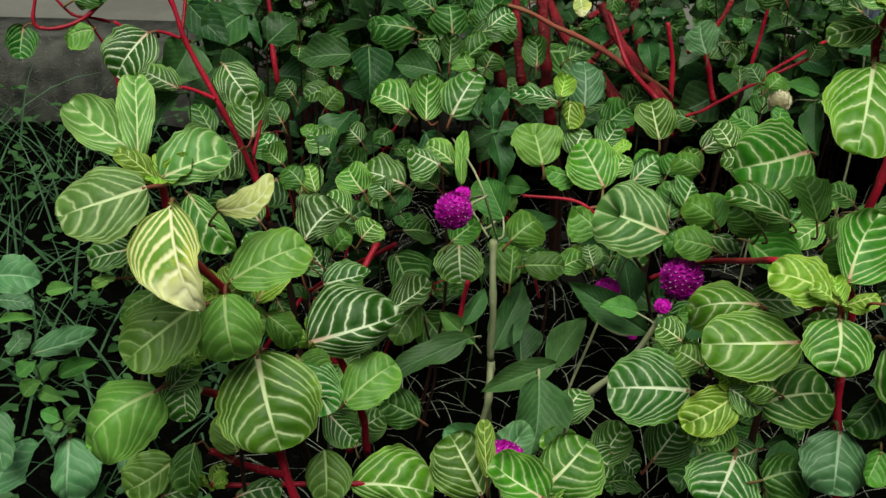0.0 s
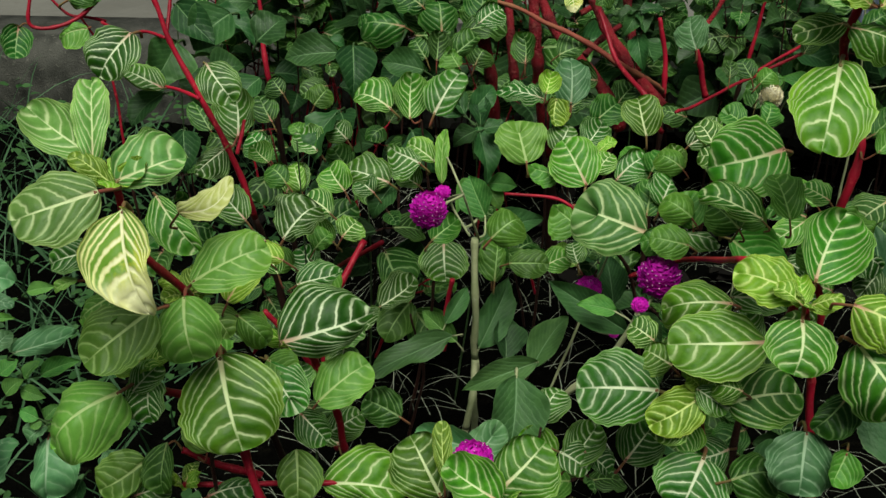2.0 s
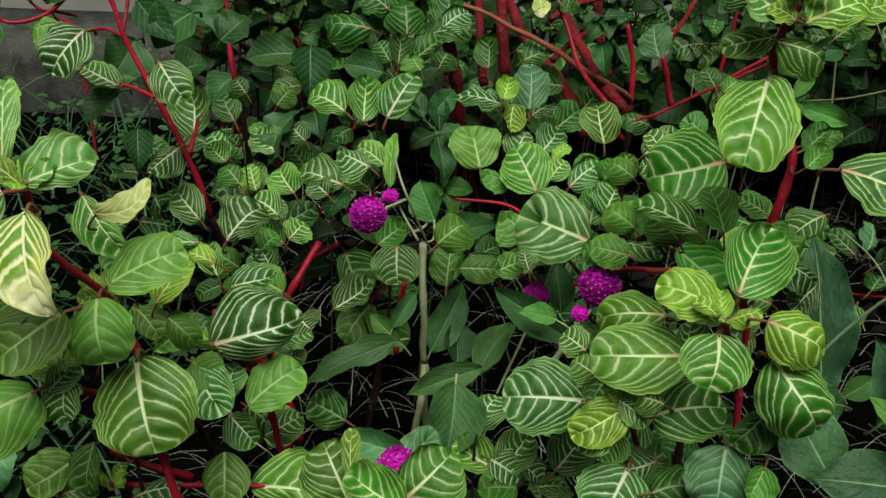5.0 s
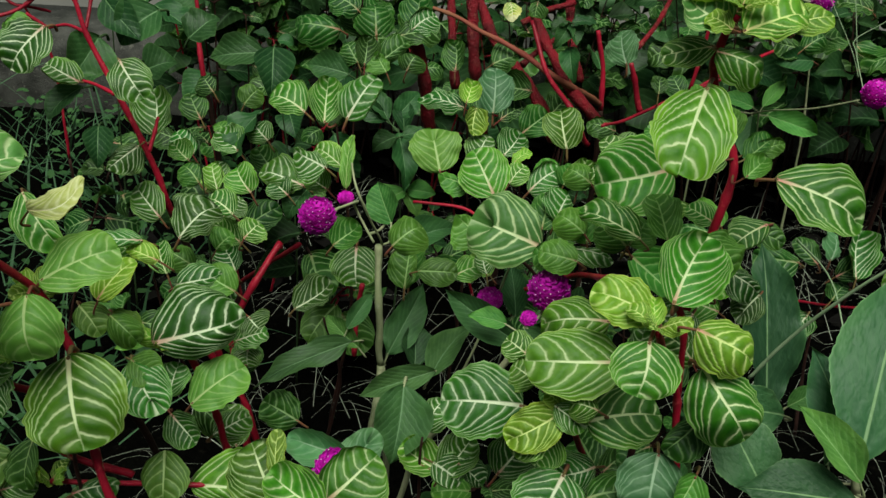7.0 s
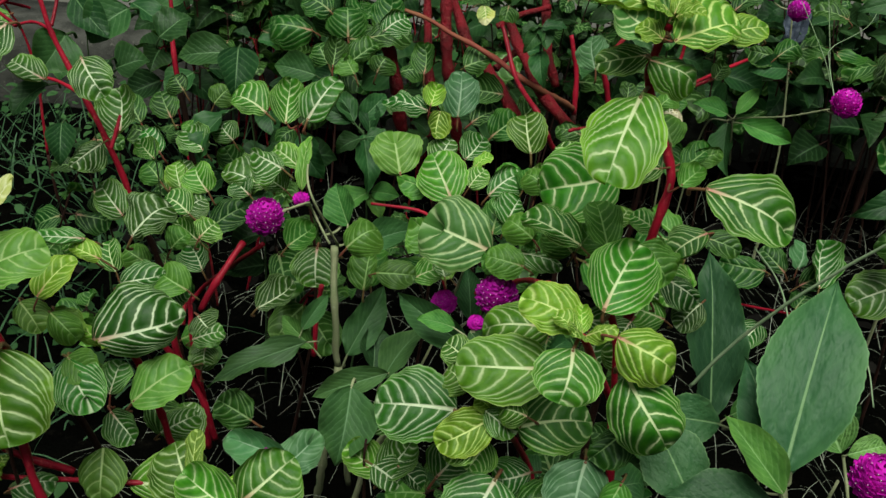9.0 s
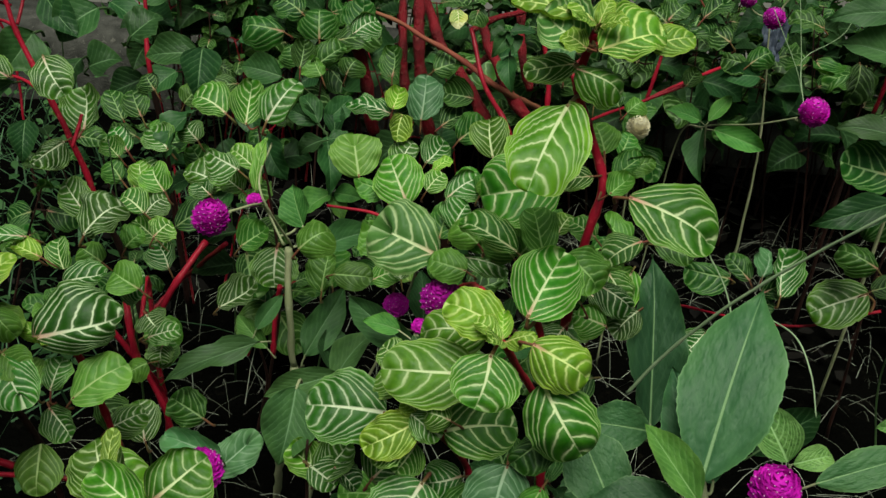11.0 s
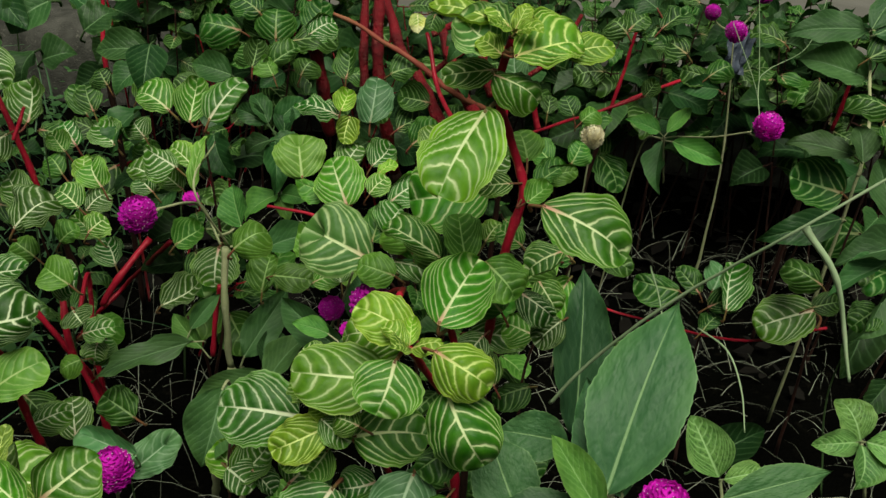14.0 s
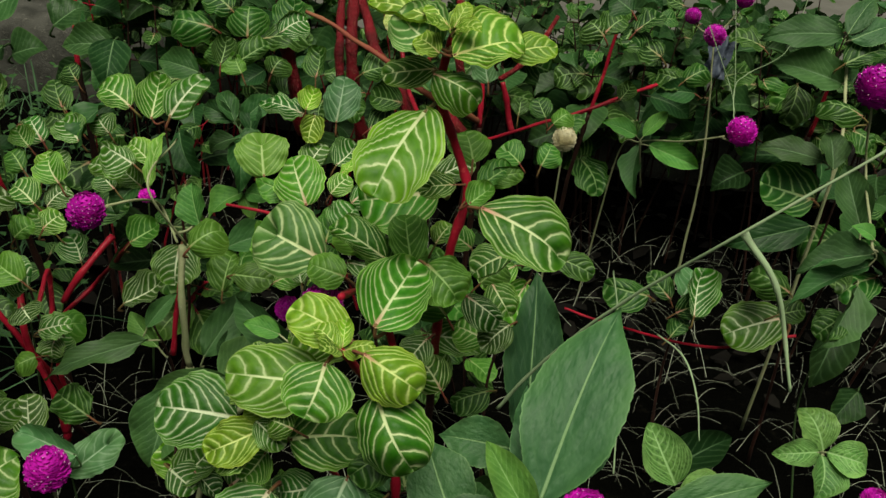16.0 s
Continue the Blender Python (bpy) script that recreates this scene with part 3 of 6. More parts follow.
def leaf(p, kind, base, tip, width, normal=None, small=False, stalk=True, form=None):
    base, tip = Vector(base), Vector(tip)
    n = Vector(normal) if normal is not None else FACE + Vector((rng.uniform(-0.38, 0.38), rng.uniform(-0.25, 0.2), rng.uniform(-0.1, 0.3))) * (0.5 if form else 2.0 if base.y > 0.75 else 1.0)
    pool = SMALL_BLADES if small else BLADES
    blades = pool[kind] if form is None else pool[kind][list(FORMS).index(form)::len(FORMS)]
    ob = part("leaf", rng.choice(blades), p.ob, blade_pose(base, tip, width * 1.05, n))
    p.leaves += 1
    p.kinds += kind
    if stalk:
        petiole(p, base, (tip - base).normalized(), width)
    return ob


def bract_mesh(mat, size):
    verts = [(0, -0.5, 0), (0, 0.5, 0), (0.55, -0.62, 0.16), (0.55, 0.62, 0.16), (1.0, 0, 0.10), (0.55, 0, 0.34)]
    faces = [(0, 2, 5), (0, 5, 1), (1, 5, 3), (2, 4, 5), (5, 4, 3)]
    return [Vector(v) * size for v in verts], faces


def flower(p, centre, width, tall=1.0, look_of="magenta"):
    """A globe of overlapping papery bracts, with tiny pale florets between them."""
    c, r = Vector(centre), width * 0.44
    verts, faces, tips, tip_faces = [], [], [], []
    lean = Vector((rng.uniform(-0.2, 0.2), -0.25 + rng.uniform(-0.15, 0.15), 1)).normalized()
    turn = lean.to_track_quat("Z", "Y").to_matrix()
    golden, count = math.pi * (3 - 5**0.5), 150 if r > 0.008 else 70
    for k in range(count):
        h = 1 - 2 * (k + 0.5) / count
        ring = math.sqrt(1 - h * h)
        a = k * golden + rng.uniform(-0.1, 0.1)
        out = Vector((ring * math.cos(a), ring * math.sin(a), h))
        up = Vector((0, 0, 1)) - out * out.z
        up = up.normalized() if up.length > 0.05 else Vector((1, 0, 0))
        x = (up * 0.60 + out * (0.75 + 0.2 * rng.random())).normalized()
        y = x.cross(out).normalized()
        z = x.cross(y) * -1
        at = Vector((out.x * r * 0.82, out.y * r * 0.82, out.z * r * 0.82 * tall))
        bv, bf = bract_mesh(None, r * (0.34 + 0.1 * rng.random()))
        n0 = len(verts)
        verts += [c + turn @ (at + x * q.x + y * q.y + z * q.z) for q in bv]
        faces += [tuple(i + n0 for i in f) for f in bf]
        if h > -0.3 and rng.random() < 0.45 and r > 0.008:
            q0 = c + turn @ (Vector((out.x, out.y, out.z * tall)) * r * 1.10)
            d = r * 0.045
            n1 = len(tips)
            tips += [q0 + Vector((d, 0, 0)), q0 + Vector((-d, 0, 0)), q0 + Vector((0, d, 0)), q0 + Vector((0, -d, 0)), q0 + Vector((0, 0, d)), q0 + Vector((0, 0, -d))]
            tip_faces += [tuple(i + n1 for i in f) for f in ((0, 2, 4), (2, 1, 4), (1, 3, 4), (3, 0, 4), (2, 0, 5), (1, 2, 5), (3, 1, 5), (0, 3, 5))]
    # the core
    n0 = len(verts)
    rows, cols = 7, 12
    for i in range(rows + 1):
        th = math.pi * i / rows
        for j in range(cols):
            ph = 2 * math.pi * j / cols
            verts.append(c + turn @ Vector((math.sin(th) * math.cos(ph) * r * 0.84, math.sin(th) * math.sin(ph) * r * 0.84, math.cos(th) * r * 0.84 * tall)))
    for i in range(rows):
        for j in range(cols):
            k = (j + 1) % cols
            faces.append((n0 + i * cols + j, n0 + (i + 1) * cols + j, n0 + (i + 1) * cols + k, n0 + i * cols + k))
    dry = look_of == "dry"
    head = part("flower_head", from_lists("flower_head", verts, faces, DRY_BRACT if dry else MAGENTA, smooth=False), p.ob, Matrix(),
                "dry cream-coloured seed head" if dry else "round magenta flower head of papery bracts")
    if tips and not dry:
        part("floret_spray", from_lists("floret_spray", tips, tip_faces, PALE_TIP), head, Matrix(), "tiny pale pink florets")
    # its stalk
    foot = c - turn @ Vector((0, 0, r * 0.8 * tall))
    near = min((q for line in p.lines for q in line), key=lambda q: (q - foot).length + 2.0 * max(0.0, q.z - foot.z))
    if (near - foot).length > 0.14:
        near = foot + Vector((rng.uniform(-0.03, 0.03), 0.03, -foot.z))
    mid = foot.lerp(near, 0.5) + (-lean) * (near - foot).length * 0.12
    part("flower_stalk", from_lists("flower_stalk", *tube(smooth_line([foot, mid, near]), (0.0010, 0.0013), 7), GREEN_STEM), p.ob, Matrix())
    p.flowers.append(look_of)


def young_leaves(p, size=0.021):
    """The tuft of small pale leaves at the tip of a shoot."""
    turn = rng.uniform(0, 6.28)
    for k in range(4):
        a = turn + k * math.pi / 2 + rng.uniform(-0.3, 0.3)
        out = Vector((math.cos(a), math.sin(a), rng.uniform(0.3, 1.1))).normalized()
        base = p.apex + out * 0.002
        leaf(p, "Y", base, base + out * size * rng.uniform(0.7, 1.2), size * rng.uniform(0.45, 0.65), UP * 0.7 - out * 0.5 + Vector((0, -0.5, 0)), small=True, stalk=False)


def finish(p, tuft=True):
    """Adds the tuft at the tip and says what the plant looks like."""
    if tuft and p.kind == "bloodleaf" and p.leaves > 2 and p.apex.y < 0.7:
        young_leaves(p)
    if p.ob.get("label"):
        return
    if p.kind == "bloodleaf":
        k = max("ADIJYZCPQT", key=p.kinds.count) if p.kinds else "I"
        look_of = {"A": "pale green leaves veined in cream", "D": "pale-veined green leaves in a shade-darkened colour", "I": "dark green leaves veined in cream", "J": "bright green leaves veined in cream", "Y": "lime green leaves veined in yellow", "Z": "yellowing leaves with green patches", "C": "yellowed cream leaves",
                   "P": "plain green leaves with a pale midrib", "Q": "pale green heart-shaped leaves", "T": "bluish green rounded leaves"}[k]
        text = "red-stemmed bloodleaf with " + look_of
    elif p.kind == "amaranth":
        text = "hairy green globe amaranth with magenta flower heads" if p.flowers else "globe amaranth with dull green lance-shaped leaves"
        if "dry" in p.flowers:
            text = "globe amaranth with a magenta head and a dry cream one"
    elif p.kind == "stalk":
        text = "long pale green grass stalks leaning across the gap"
    elif p.kind == "trunk":
        text = "old woody bloodleaf with thick dark red stems"
    elif p.kind == "branch":
        text = "thin dry reddish-brown branch leaning through the plants"
    elif p.kind == "weed":
        text = "dark green weed with pointed oval leaves"
    elif p.kind == "broadleaf":
        text = "broad upright lance-shaped leaves, dull green, with pale midribs"
    else:
        text = "pale green seedling with four mottled leaves"
    tagged(p.ob, text)


# ---- ground, kerb and paving ----
def sheet(name, x0, x1, y0, y1, nx, ny, height, mat):
    verts = [(x0 + (x1 - x0) * i / nx, y0 + (y1 - y0) * j / ny, height(x0 + (x1 - x0) * i / nx, y0 + (y1 - y0) * j / ny)) for j in range(ny + 1) for i in range(nx + 1)]
    faces = [(j * (nx + 1) + i, j * (nx + 1) + i + 1, (j + 1) * (nx + 1) + i + 1, (j + 1) * (nx + 1) + i) for j in range(ny) for i in range(nx)]
    return from_lists(name, verts, faces, mat)


def soil_height(x, y):
    return 0.014 * noise.noise(Vector((x * 5, y * 5, 0))) + 0.007 * noise.noise(Vector((x * 23, y * 23, 3))) - 0.006


tagged(new("ground", sheet("ground", -1.6, 2.2, -0.9, 1.845, 190, 138, soil_height, SOIL)), "soil of the flower bed, coloured near black for shade", "ground", kind="structure")
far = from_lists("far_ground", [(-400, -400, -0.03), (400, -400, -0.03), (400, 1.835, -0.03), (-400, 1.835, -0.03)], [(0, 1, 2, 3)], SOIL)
tagged(new("ground_beyond", far), "soil beyond the flower bed, in the same shade-black colour", "ground", kind="structure")


def kerb_mesh():
    """A weathered concrete kerb with a worn, uneven upper edge."""
    xs = [-400, -60, -12, *(-3.0 + 6.5 * i / 120 for i in range(121)), 12, 60, 400]
    verts, faces, n = [], [], len(xs) - 1
    for x in xs:
        wear = 0.012 * noise.noise(Vector((x * 9, 1, 0))) + 0.006 * noise.noise(Vector((x * 31, 4, 0)))
        for y, z in ((1.830, -0.05), (1.820, 0.03), (1.830 - wear * 0.5, 0.10), (1.837 + wear, 0.132 + wear * 0.3), (1.865, 0.146 + wear * 0.4), (2.015, 0.150), (2.015, -0.05)):
            verts.append((x, y, z))
    for i in range(n):
        for k in range(6):
            a = i * 7 + k
            faces.append((a, a + 7, a + 8, a + 1))
    return from_lists("kerb", verts, faces, CONCRETE)


tagged(new("kerb", kerb_mesh()), "weathered grey concrete kerb behind the bed", "kerb", kind="structure")
tagged(new("pavement", sheet("pavement", -400, 400, 2.017, 400, 4, 4, lambda x, y: 0.146, PAVING)), "pale grey concrete paving beyond the kerb", "pavement", kind="structure")
# ---- the plants, each leaf from its base to its tip ----
p = plant("bloodleaf", (-0.115, 0.442, 0.479), 1)
stem(p, 0.0024, 0.0032, (-0.115, 0.442, 0.479), (-0.11, 0.443, 0.447), (-0.097, 0.472, 0.402), (-0.084, 0.473, 0.365), (-0.071, 0.453, 0.316), (-0.06, 0.448, 0.276))
leaf(p, "A", (-0.126, 0.446, 0.49), (-0.133, 0.477, 0.523), 0.017, form="fold")
leaf(p, "A", (-0.13, 0.458, 0.488), (-0.165, 0.474, 0.505), 0.025, form="cup")
leaf(p, "A", (-0.115, 0.443, 0.482), (-0.083, 0.453, 0.493), 0.029, form="left_full")
leaf(p, "A", (-0.115, 0.42, 0.487), (-0.154, 0.41, 0.476), 0.035, form="flat")
leaf(p, "Z", (-0.103, 0.414, 0.481), (-0.088, 0.382, 0.446), 0.033)
leaf(p, "C", (-0.099, 0.479, 0.449), (-0.071, 0.49, 0.464), 0.019, normal=(0.0, -0.8, 0.75))
leaf(p, "J", (-0.131, 0.54, 0.43), (-0.103, 0.518, 0.405), 0.025)
leaf(p, "I", (-0.104, 0.423, 0.469), (-0.117, 0.405, 0.449), 0.025, form="flat")
finish(p)
p = plant("bloodleaf", (-0.099, 0.48, 0.398), 0)
leaf(p, "Q", (-0.093, 0.468, 0.413), (-0.054, 0.482, 0.429), 0.031, form="flat")
leaf(p, "Q", (-0.105, 0.438, 0.414), (-0.137, 0.419, 0.393), 0.034, form="flat")
leaf(p, "Q", (-0.092, 0.45, 0.415), (-0.084, 0.428, 0.39), 0.033, form="droop")
leaf(p, "Q", (-0.121, 0.445, 0.421), (-0.144, 0.435, 0.409), 0.022)
leaf(p, "P", (-0.091, 0.547, 0.344), (-0.071, 0.537, 0.332), 0.019)
leaf(p, "J", (-0.08, 0.46, 0.372), (-0.064, 0.426, 0.335), 0.054, form="flat")
leaf(p, "Q", (-0.113, 0.553, 0.346), (-0.096, 0.541, 0.332), 0.024)
leaf(p, "Q", (-0.095, 0.561, 0.337), (-0.076, 0.55, 0.325), 0.021)
leaf(p, "I", (-0.066, 0.512, 0.334), (-0.045, 0.492, 0.311), 0.030)
leaf(p, "I", (-0.142, 0.469, 0.43), (-0.166, 0.464, 0.425), 0.019)
leaf(p, "Q", (-0.151, 0.461, 0.417), (-0.163, 0.457, 0.413), 0.007)
leaf(p, "I", (-0.149, 0.481, 0.423), (-0.149, 0.467, 0.408), 0.012)
finish(p)
p = plant("bloodleaf", (-0.123, 0.459, 0.363), 2)
stem(p, 0.0026, 0.0030, (-0.123, 0.459, 0.363), (-0.118, 0.467, 0.344), (-0.101, 0.491, 0.318))
stem(p, 0.0026, 0.0034, (-0.128, 0.516, 0.261), (-0.105, 0.521, 0.244), (-0.081, 0.528, 0.231))
leaf(p, "Q", (-0.131, 0.443, 0.359), (-0.168, 0.422, 0.336), 0.039, form="droop")
leaf(p, "I", (-0.119, 0.456, 0.361), (-0.116, 0.439, 0.342), 0.025)
leaf(p, "Q", (-0.151, 0.511, 0.256), (-0.18, 0.497, 0.241), 0.034)
leaf(p, "P", (-0.135, 0.51, 0.272), (-0.136, 0.488, 0.248), 0.022)
leaf(p, "T", (-0.246, 0.575, 0.221), (-0.243, 0.545, 0.188), 0.038)
leaf(p, "I", (-0.129, 0.476, 0.355), (-0.137, 0.485, 0.366), 0.016)
leaf(p, "I", (-0.126, 0.448, 0.356), (-0.112, 0.459, 0.368), 0.016)
leaf(p, "Q", (-0.109, 0.509, 0.266), (-0.12, 0.526, 0.284), 0.025)
leaf(p, "I", (-0.158, 0.5, 0.236), (-0.135, 0.506, 0.243), 0.022)
leaf(p, "I", (-0.108, 0.495, 0.242), (-0.08, 0.5, 0.248), 0.021)
finish(p)
p = plant("bloodleaf", (-0.063, 0.564, 0.312), 1)
stem(p, 0.0026, 0.0034, (-0.063, 0.564, 0.312), (-0.051, 0.577, 0.293), (-0.037, 0.577, 0.247), (-0.035, 0.593, 0.201))
leaf(p, "I", (-0.068, 0.556, 0.319), (-0.008, 0.572, 0.332), 0.050, form="hook")
leaf(p, "Q", (-0.045, 0.549, 0.277), (-0.012, 0.568, 0.298), 0.033, form="flat")
leaf(p, "I", (-0.054, 0.535, 0.279), (-0.034, 0.523, 0.265), 0.022)
leaf(p, "I", (-0.062, 0.593, 0.342), (-0.03, 0.598, 0.348), 0.022)
leaf(p, "P", (-0.067, 0.513, 0.335), (-0.049, 0.507, 0.328), 0.023)
leaf(p, "D", (-0.072, 0.642, 0.206), (-0.048, 0.63, 0.193), 0.027)
leaf(p, "P", (-0.101, 0.815, 0.152), (-0.066, 0.824, 0.161), 0.033)
leaf(p, "I", (-0.06, 0.743, 0.169), (-0.056, 0.762, 0.19), 0.028)
leaf(p, "P", (-0.057, 0.711, 0.196), (-0.074, 0.703, 0.186), 0.021)
finish(p)
p = plant("bloodleaf", (-0.128, 0.509, 0.238), 1)
stem(p, 0.0022, 0.0024, (-0.128, 0.509, 0.238), (-0.082, 0.51, 0.24), (-0.038, 0.515, 0.238), (-0.01, 0.525, 0.231))
leaf(p, "Q", (-0.055, 0.52, 0.261), (-0.052, 0.497, 0.236), 0.032)
leaf(p, "J", (-0.038, 0.517, 0.236), (0.017, 0.514, 0.233), 0.041, form="left_full")
leaf(p, "I", (-0.054, 0.684, 0.133), (-0.066, 0.708, 0.159), 0.031)
finish(p)
p = plant("bloodleaf", (0.073, 0.399, 0.331), 0)
leaf(p, "J", (0.042, 0.41, 0.323), (0.025, 0.431, 0.346), 0.036, form="roll")
leaf(p, "Y", (0.044, 0.4, 0.343), (0.042, 0.42, 0.364), 0.010)
leaf(p, "J", (0.070, 0.391, 0.343), (0.094, 0.408, 0.362), 0.037, form="roll")
leaf(p, "J", (0.071, 0.377, 0.35), (0.044, 0.388, 0.362), 0.023, form="cup")
finish(p)
p = plant("bloodleaf", (0.238, 0.487, 0.396), 3)
stem(p, 0.0025, 0.0038, (0.238, 0.487, 0.396), (0.266, 0.53, 0.324), (0.271, 0.522, 0.279), (0.279, 0.517, 0.227))
stem(p, 0.0021, 0.0026, (0.178, 0.69, 0.301), (0.212, 0.68, 0.321), (0.224, 0.557, 0.388))
stem(p, 0.0022, 0.0030, (0.27, 0.538, 0.319), (0.263, 0.527, 0.367), (0.257, 0.528, 0.387))
leaf(p, "J", (0.227, 0.503, 0.363), (0.169, 0.502, 0.361), 0.042, form="flat")
leaf(p, "J", (0.232, 0.473, 0.397), (0.226, 0.452, 0.375), 0.038, form="flat")
leaf(p, "J", (0.251, 0.514, 0.397), (0.269, 0.541, 0.427), 0.039, form="cup")
leaf(p, "Y", (0.24, 0.501, 0.396), (0.203, 0.51, 0.406), 0.028, form="wavy")
leaf(p, "Y", (0.253, 0.464, 0.412), (0.285, 0.454, 0.401), 0.030, form="droop")
leaf(p, "J", (0.261, 0.466, 0.387), (0.286, 0.441, 0.359), 0.038, form="droop")
leaf(p, "J", (0.209, 0.498, 0.323), (0.253, 0.503, 0.328), 0.039, form="flat")
leaf(p, "T", (0.248, 0.474, 0.322), (0.242, 0.45, 0.295), 0.039, form="flat")
leaf(p, "J", (0.229, 0.587, 0.339), (0.183, 0.585, 0.337), 0.036, form="droop")
leaf(p, "P", (0.273, 0.569, 0.412), (0.296, 0.556, 0.397), 0.032)
leaf(p, "J", (0.342, 0.734, 0.319), (0.325, 0.71, 0.292), 0.026)
leaf(p, "D", (0.212, 0.478, 0.282), (0.242, 0.481, 0.285), 0.029)
leaf(p, "D", (0.27, 0.482, 0.342), (0.249, 0.468, 0.328), 0.024)
leaf(p, "P", (0.268, 0.462, 0.318), (0.257, 0.449, 0.304), 0.018)
leaf(p, "P", (0.263, 0.732, 0.315), (0.299, 0.711, 0.291), 0.037)
leaf(p, "I", (0.309, 0.731, 0.296), (0.338, 0.72, 0.284), 0.024)
leaf(p, "I", (0.269, 0.723, 0.266), (0.317, 0.723, 0.266), 0.029)
leaf(p, "I", (0.277, 0.694, 0.227), (0.279, 0.718, 0.254), 0.028)
leaf(p, "J", (0.333, 0.766, 0.317), (0.304, 0.753, 0.303), 0.025)
leaf(p, "D", (0.325, 0.736, 0.211), (0.294, 0.726, 0.2), 0.028)
leaf(p, "D", (0.365, 0.784, 0.32), (0.398, 0.777, 0.312), 0.022)
finish(p)
p = plant("bloodleaf", (0.194, 0.505, 0.327), 1)
stem(p, 0.0022, 0.0034, (0.194, 0.505, 0.327), (0.221, 0.58, 0.237), (0.231, 0.587, 0.2))
leaf(p, "I", (0.172, 0.519, 0.316), (0.121, 0.519, 0.316), 0.045, form="flat")
leaf(p, "Y", (0.194, 0.499, 0.328), (0.161, 0.486, 0.313), 0.026, form="wavy")
leaf(p, "I", (0.189, 0.499, 0.332), (0.208, 0.491, 0.322), 0.018)
leaf(p, "I", (0.161, 0.542, 0.241), (0.18, 0.558, 0.259), 0.031)
leaf(p, "I", (0.199, 0.495, 0.285), (0.184, 0.474, 0.261), 0.045, form="flat")
finish(p)
p = plant("bloodleaf", (0.273, 0.569, 0.554), 1)
stem(p, 0.0030, 0.0038, (0.274, 0.578, 0.550), (0.270, 0.585, 0.531), (0.270, 0.589, 0.507), (0.286, 0.593, 0.469), (0.291, 0.589, 0.450), (0.287, 0.583, 0.428), (0.284, 0.588, 0.404), (0.282, 0.600, 0.352), (0.281, 0.623, 0.309))
leaf(p, "J", (0.263, 0.573, 0.507), (0.243, 0.521, 0.475), 0.044, form="flat")
leaf(p, "A", (0.267, 0.566, 0.545), (0.243, 0.577, 0.557), 0.035, form="cup")
leaf(p, "Y", (0.275, 0.565, 0.542), (0.313, 0.575, 0.554), 0.035, form="left_full")
leaf(p, "J", (0.266, 0.585, 0.528), (0.235, 0.580, 0.522), 0.019, form="flat")
leaf(p, "J", (0.265, 0.574, 0.528), (0.293, 0.566, 0.520), 0.024, form="droop")
leaf(p, "Y", (0.267, 0.577, 0.556), (0.224, 0.582, 0.562), 0.021, form="roll")
leaf(p, "Y", (0.305, 0.583, 0.542), (0.331, 0.589, 0.548), 0.019, form="flat")
leaf(p, "Y", (0.272, 0.575, 0.550), (0.287, 0.587, 0.564), 0.018, form="fold")
leaf(p, "Y", (0.268, 0.560, 0.544), (0.254, 0.566, 0.550), 0.015, form="wavy")
leaf(p, "J", (0.269, 0.659, 0.421), (0.216, 0.649, 0.411), 0.053, form="fold")
leaf(p, "P", (0.261, 0.6, 0.395), (0.252, 0.621, 0.419), 0.025)
leaf(p, "J", (0.244, 0.602, 0.394), (0.203, 0.615, 0.408), 0.023)
leaf(p, "J", (0.301, 0.54, 0.467), (0.352, 0.525, 0.45), 0.038, form="wavy")
leaf(p, "P", (0.301, 0.597, 0.46), (0.323, 0.602, 0.466), 0.014)
leaf(p, "P", (0.293, 0.568, 0.455), (0.306, 0.577, 0.464), 0.015)
leaf(p, "P", (0.339, 0.762, 0.331), (0.317, 0.775, 0.345), 0.021)
leaf(p, "P", (0.292, 0.608, 0.465), (0.284, 0.622, 0.48), 0.026)
leaf(p, "J", (0.284, 0.585, 0.459), (0.262, 0.581, 0.455), 0.016)
leaf(p, "P", (0.298, 0.592, 0.457), (0.316, 0.603, 0.469), 0.016)
leaf(p, "J", (0.323, 0.602, 0.41), (0.3, 0.591, 0.398), 0.026)
leaf(p, "I", (0.298, 0.596, 0.379), (0.323, 0.587, 0.368), 0.023)
leaf(p, "I", (0.329, 0.606, 0.356), (0.313, 0.593, 0.342), 0.021)
finish(p)
p = plant("bloodleaf", (-0.232, 0.877, 0.475), 1)
stem(p, 0.0025, 0.0039, (-0.232, 0.877, 0.475), (-0.218, 0.871, 0.434), (-0.193, 0.862, 0.381), (-0.162, 0.855, 0.314), (-0.152, 0.865, 0.258))
stem(p, 0.0016, 0.0021, (-0.274, 0.922, 0.418), (-0.253, 0.915, 0.424), (-0.227, 0.893, 0.425))
stem(p, 0.0017, 0.0022, (-0.234, 0.873, 0.387), (-0.214, 0.862, 0.387), (-0.188, 0.845, 0.384))
stem(p, 0.0018, 0.0022, (-0.223, 0.913, 0.462), (-0.224, 0.903, 0.444), (-0.225, 0.890, 0.429))
stem(p, 0.0018, 0.0024, (-0.146, 0.833, 0.370), (-0.148, 0.827, 0.358), (-0.152, 0.819, 0.343))
stem(p, 0.0020, 0.0025, (-0.304, 0.947, 0.424), (-0.287, 0.934, 0.421), (-0.274, 0.922, 0.418))
leaf(p, "I", (-0.236, 0.832, 0.446), (-0.26, 0.805, 0.416), 0.043, form="fold")
leaf(p, "I", (-0.225, 0.862, 0.388), (-0.261, 0.874, 0.401), 0.031, form="roll")
leaf(p, "I", (-0.175, 0.831, 0.421), (-0.148, 0.807, 0.396), 0.035, form="wavy")
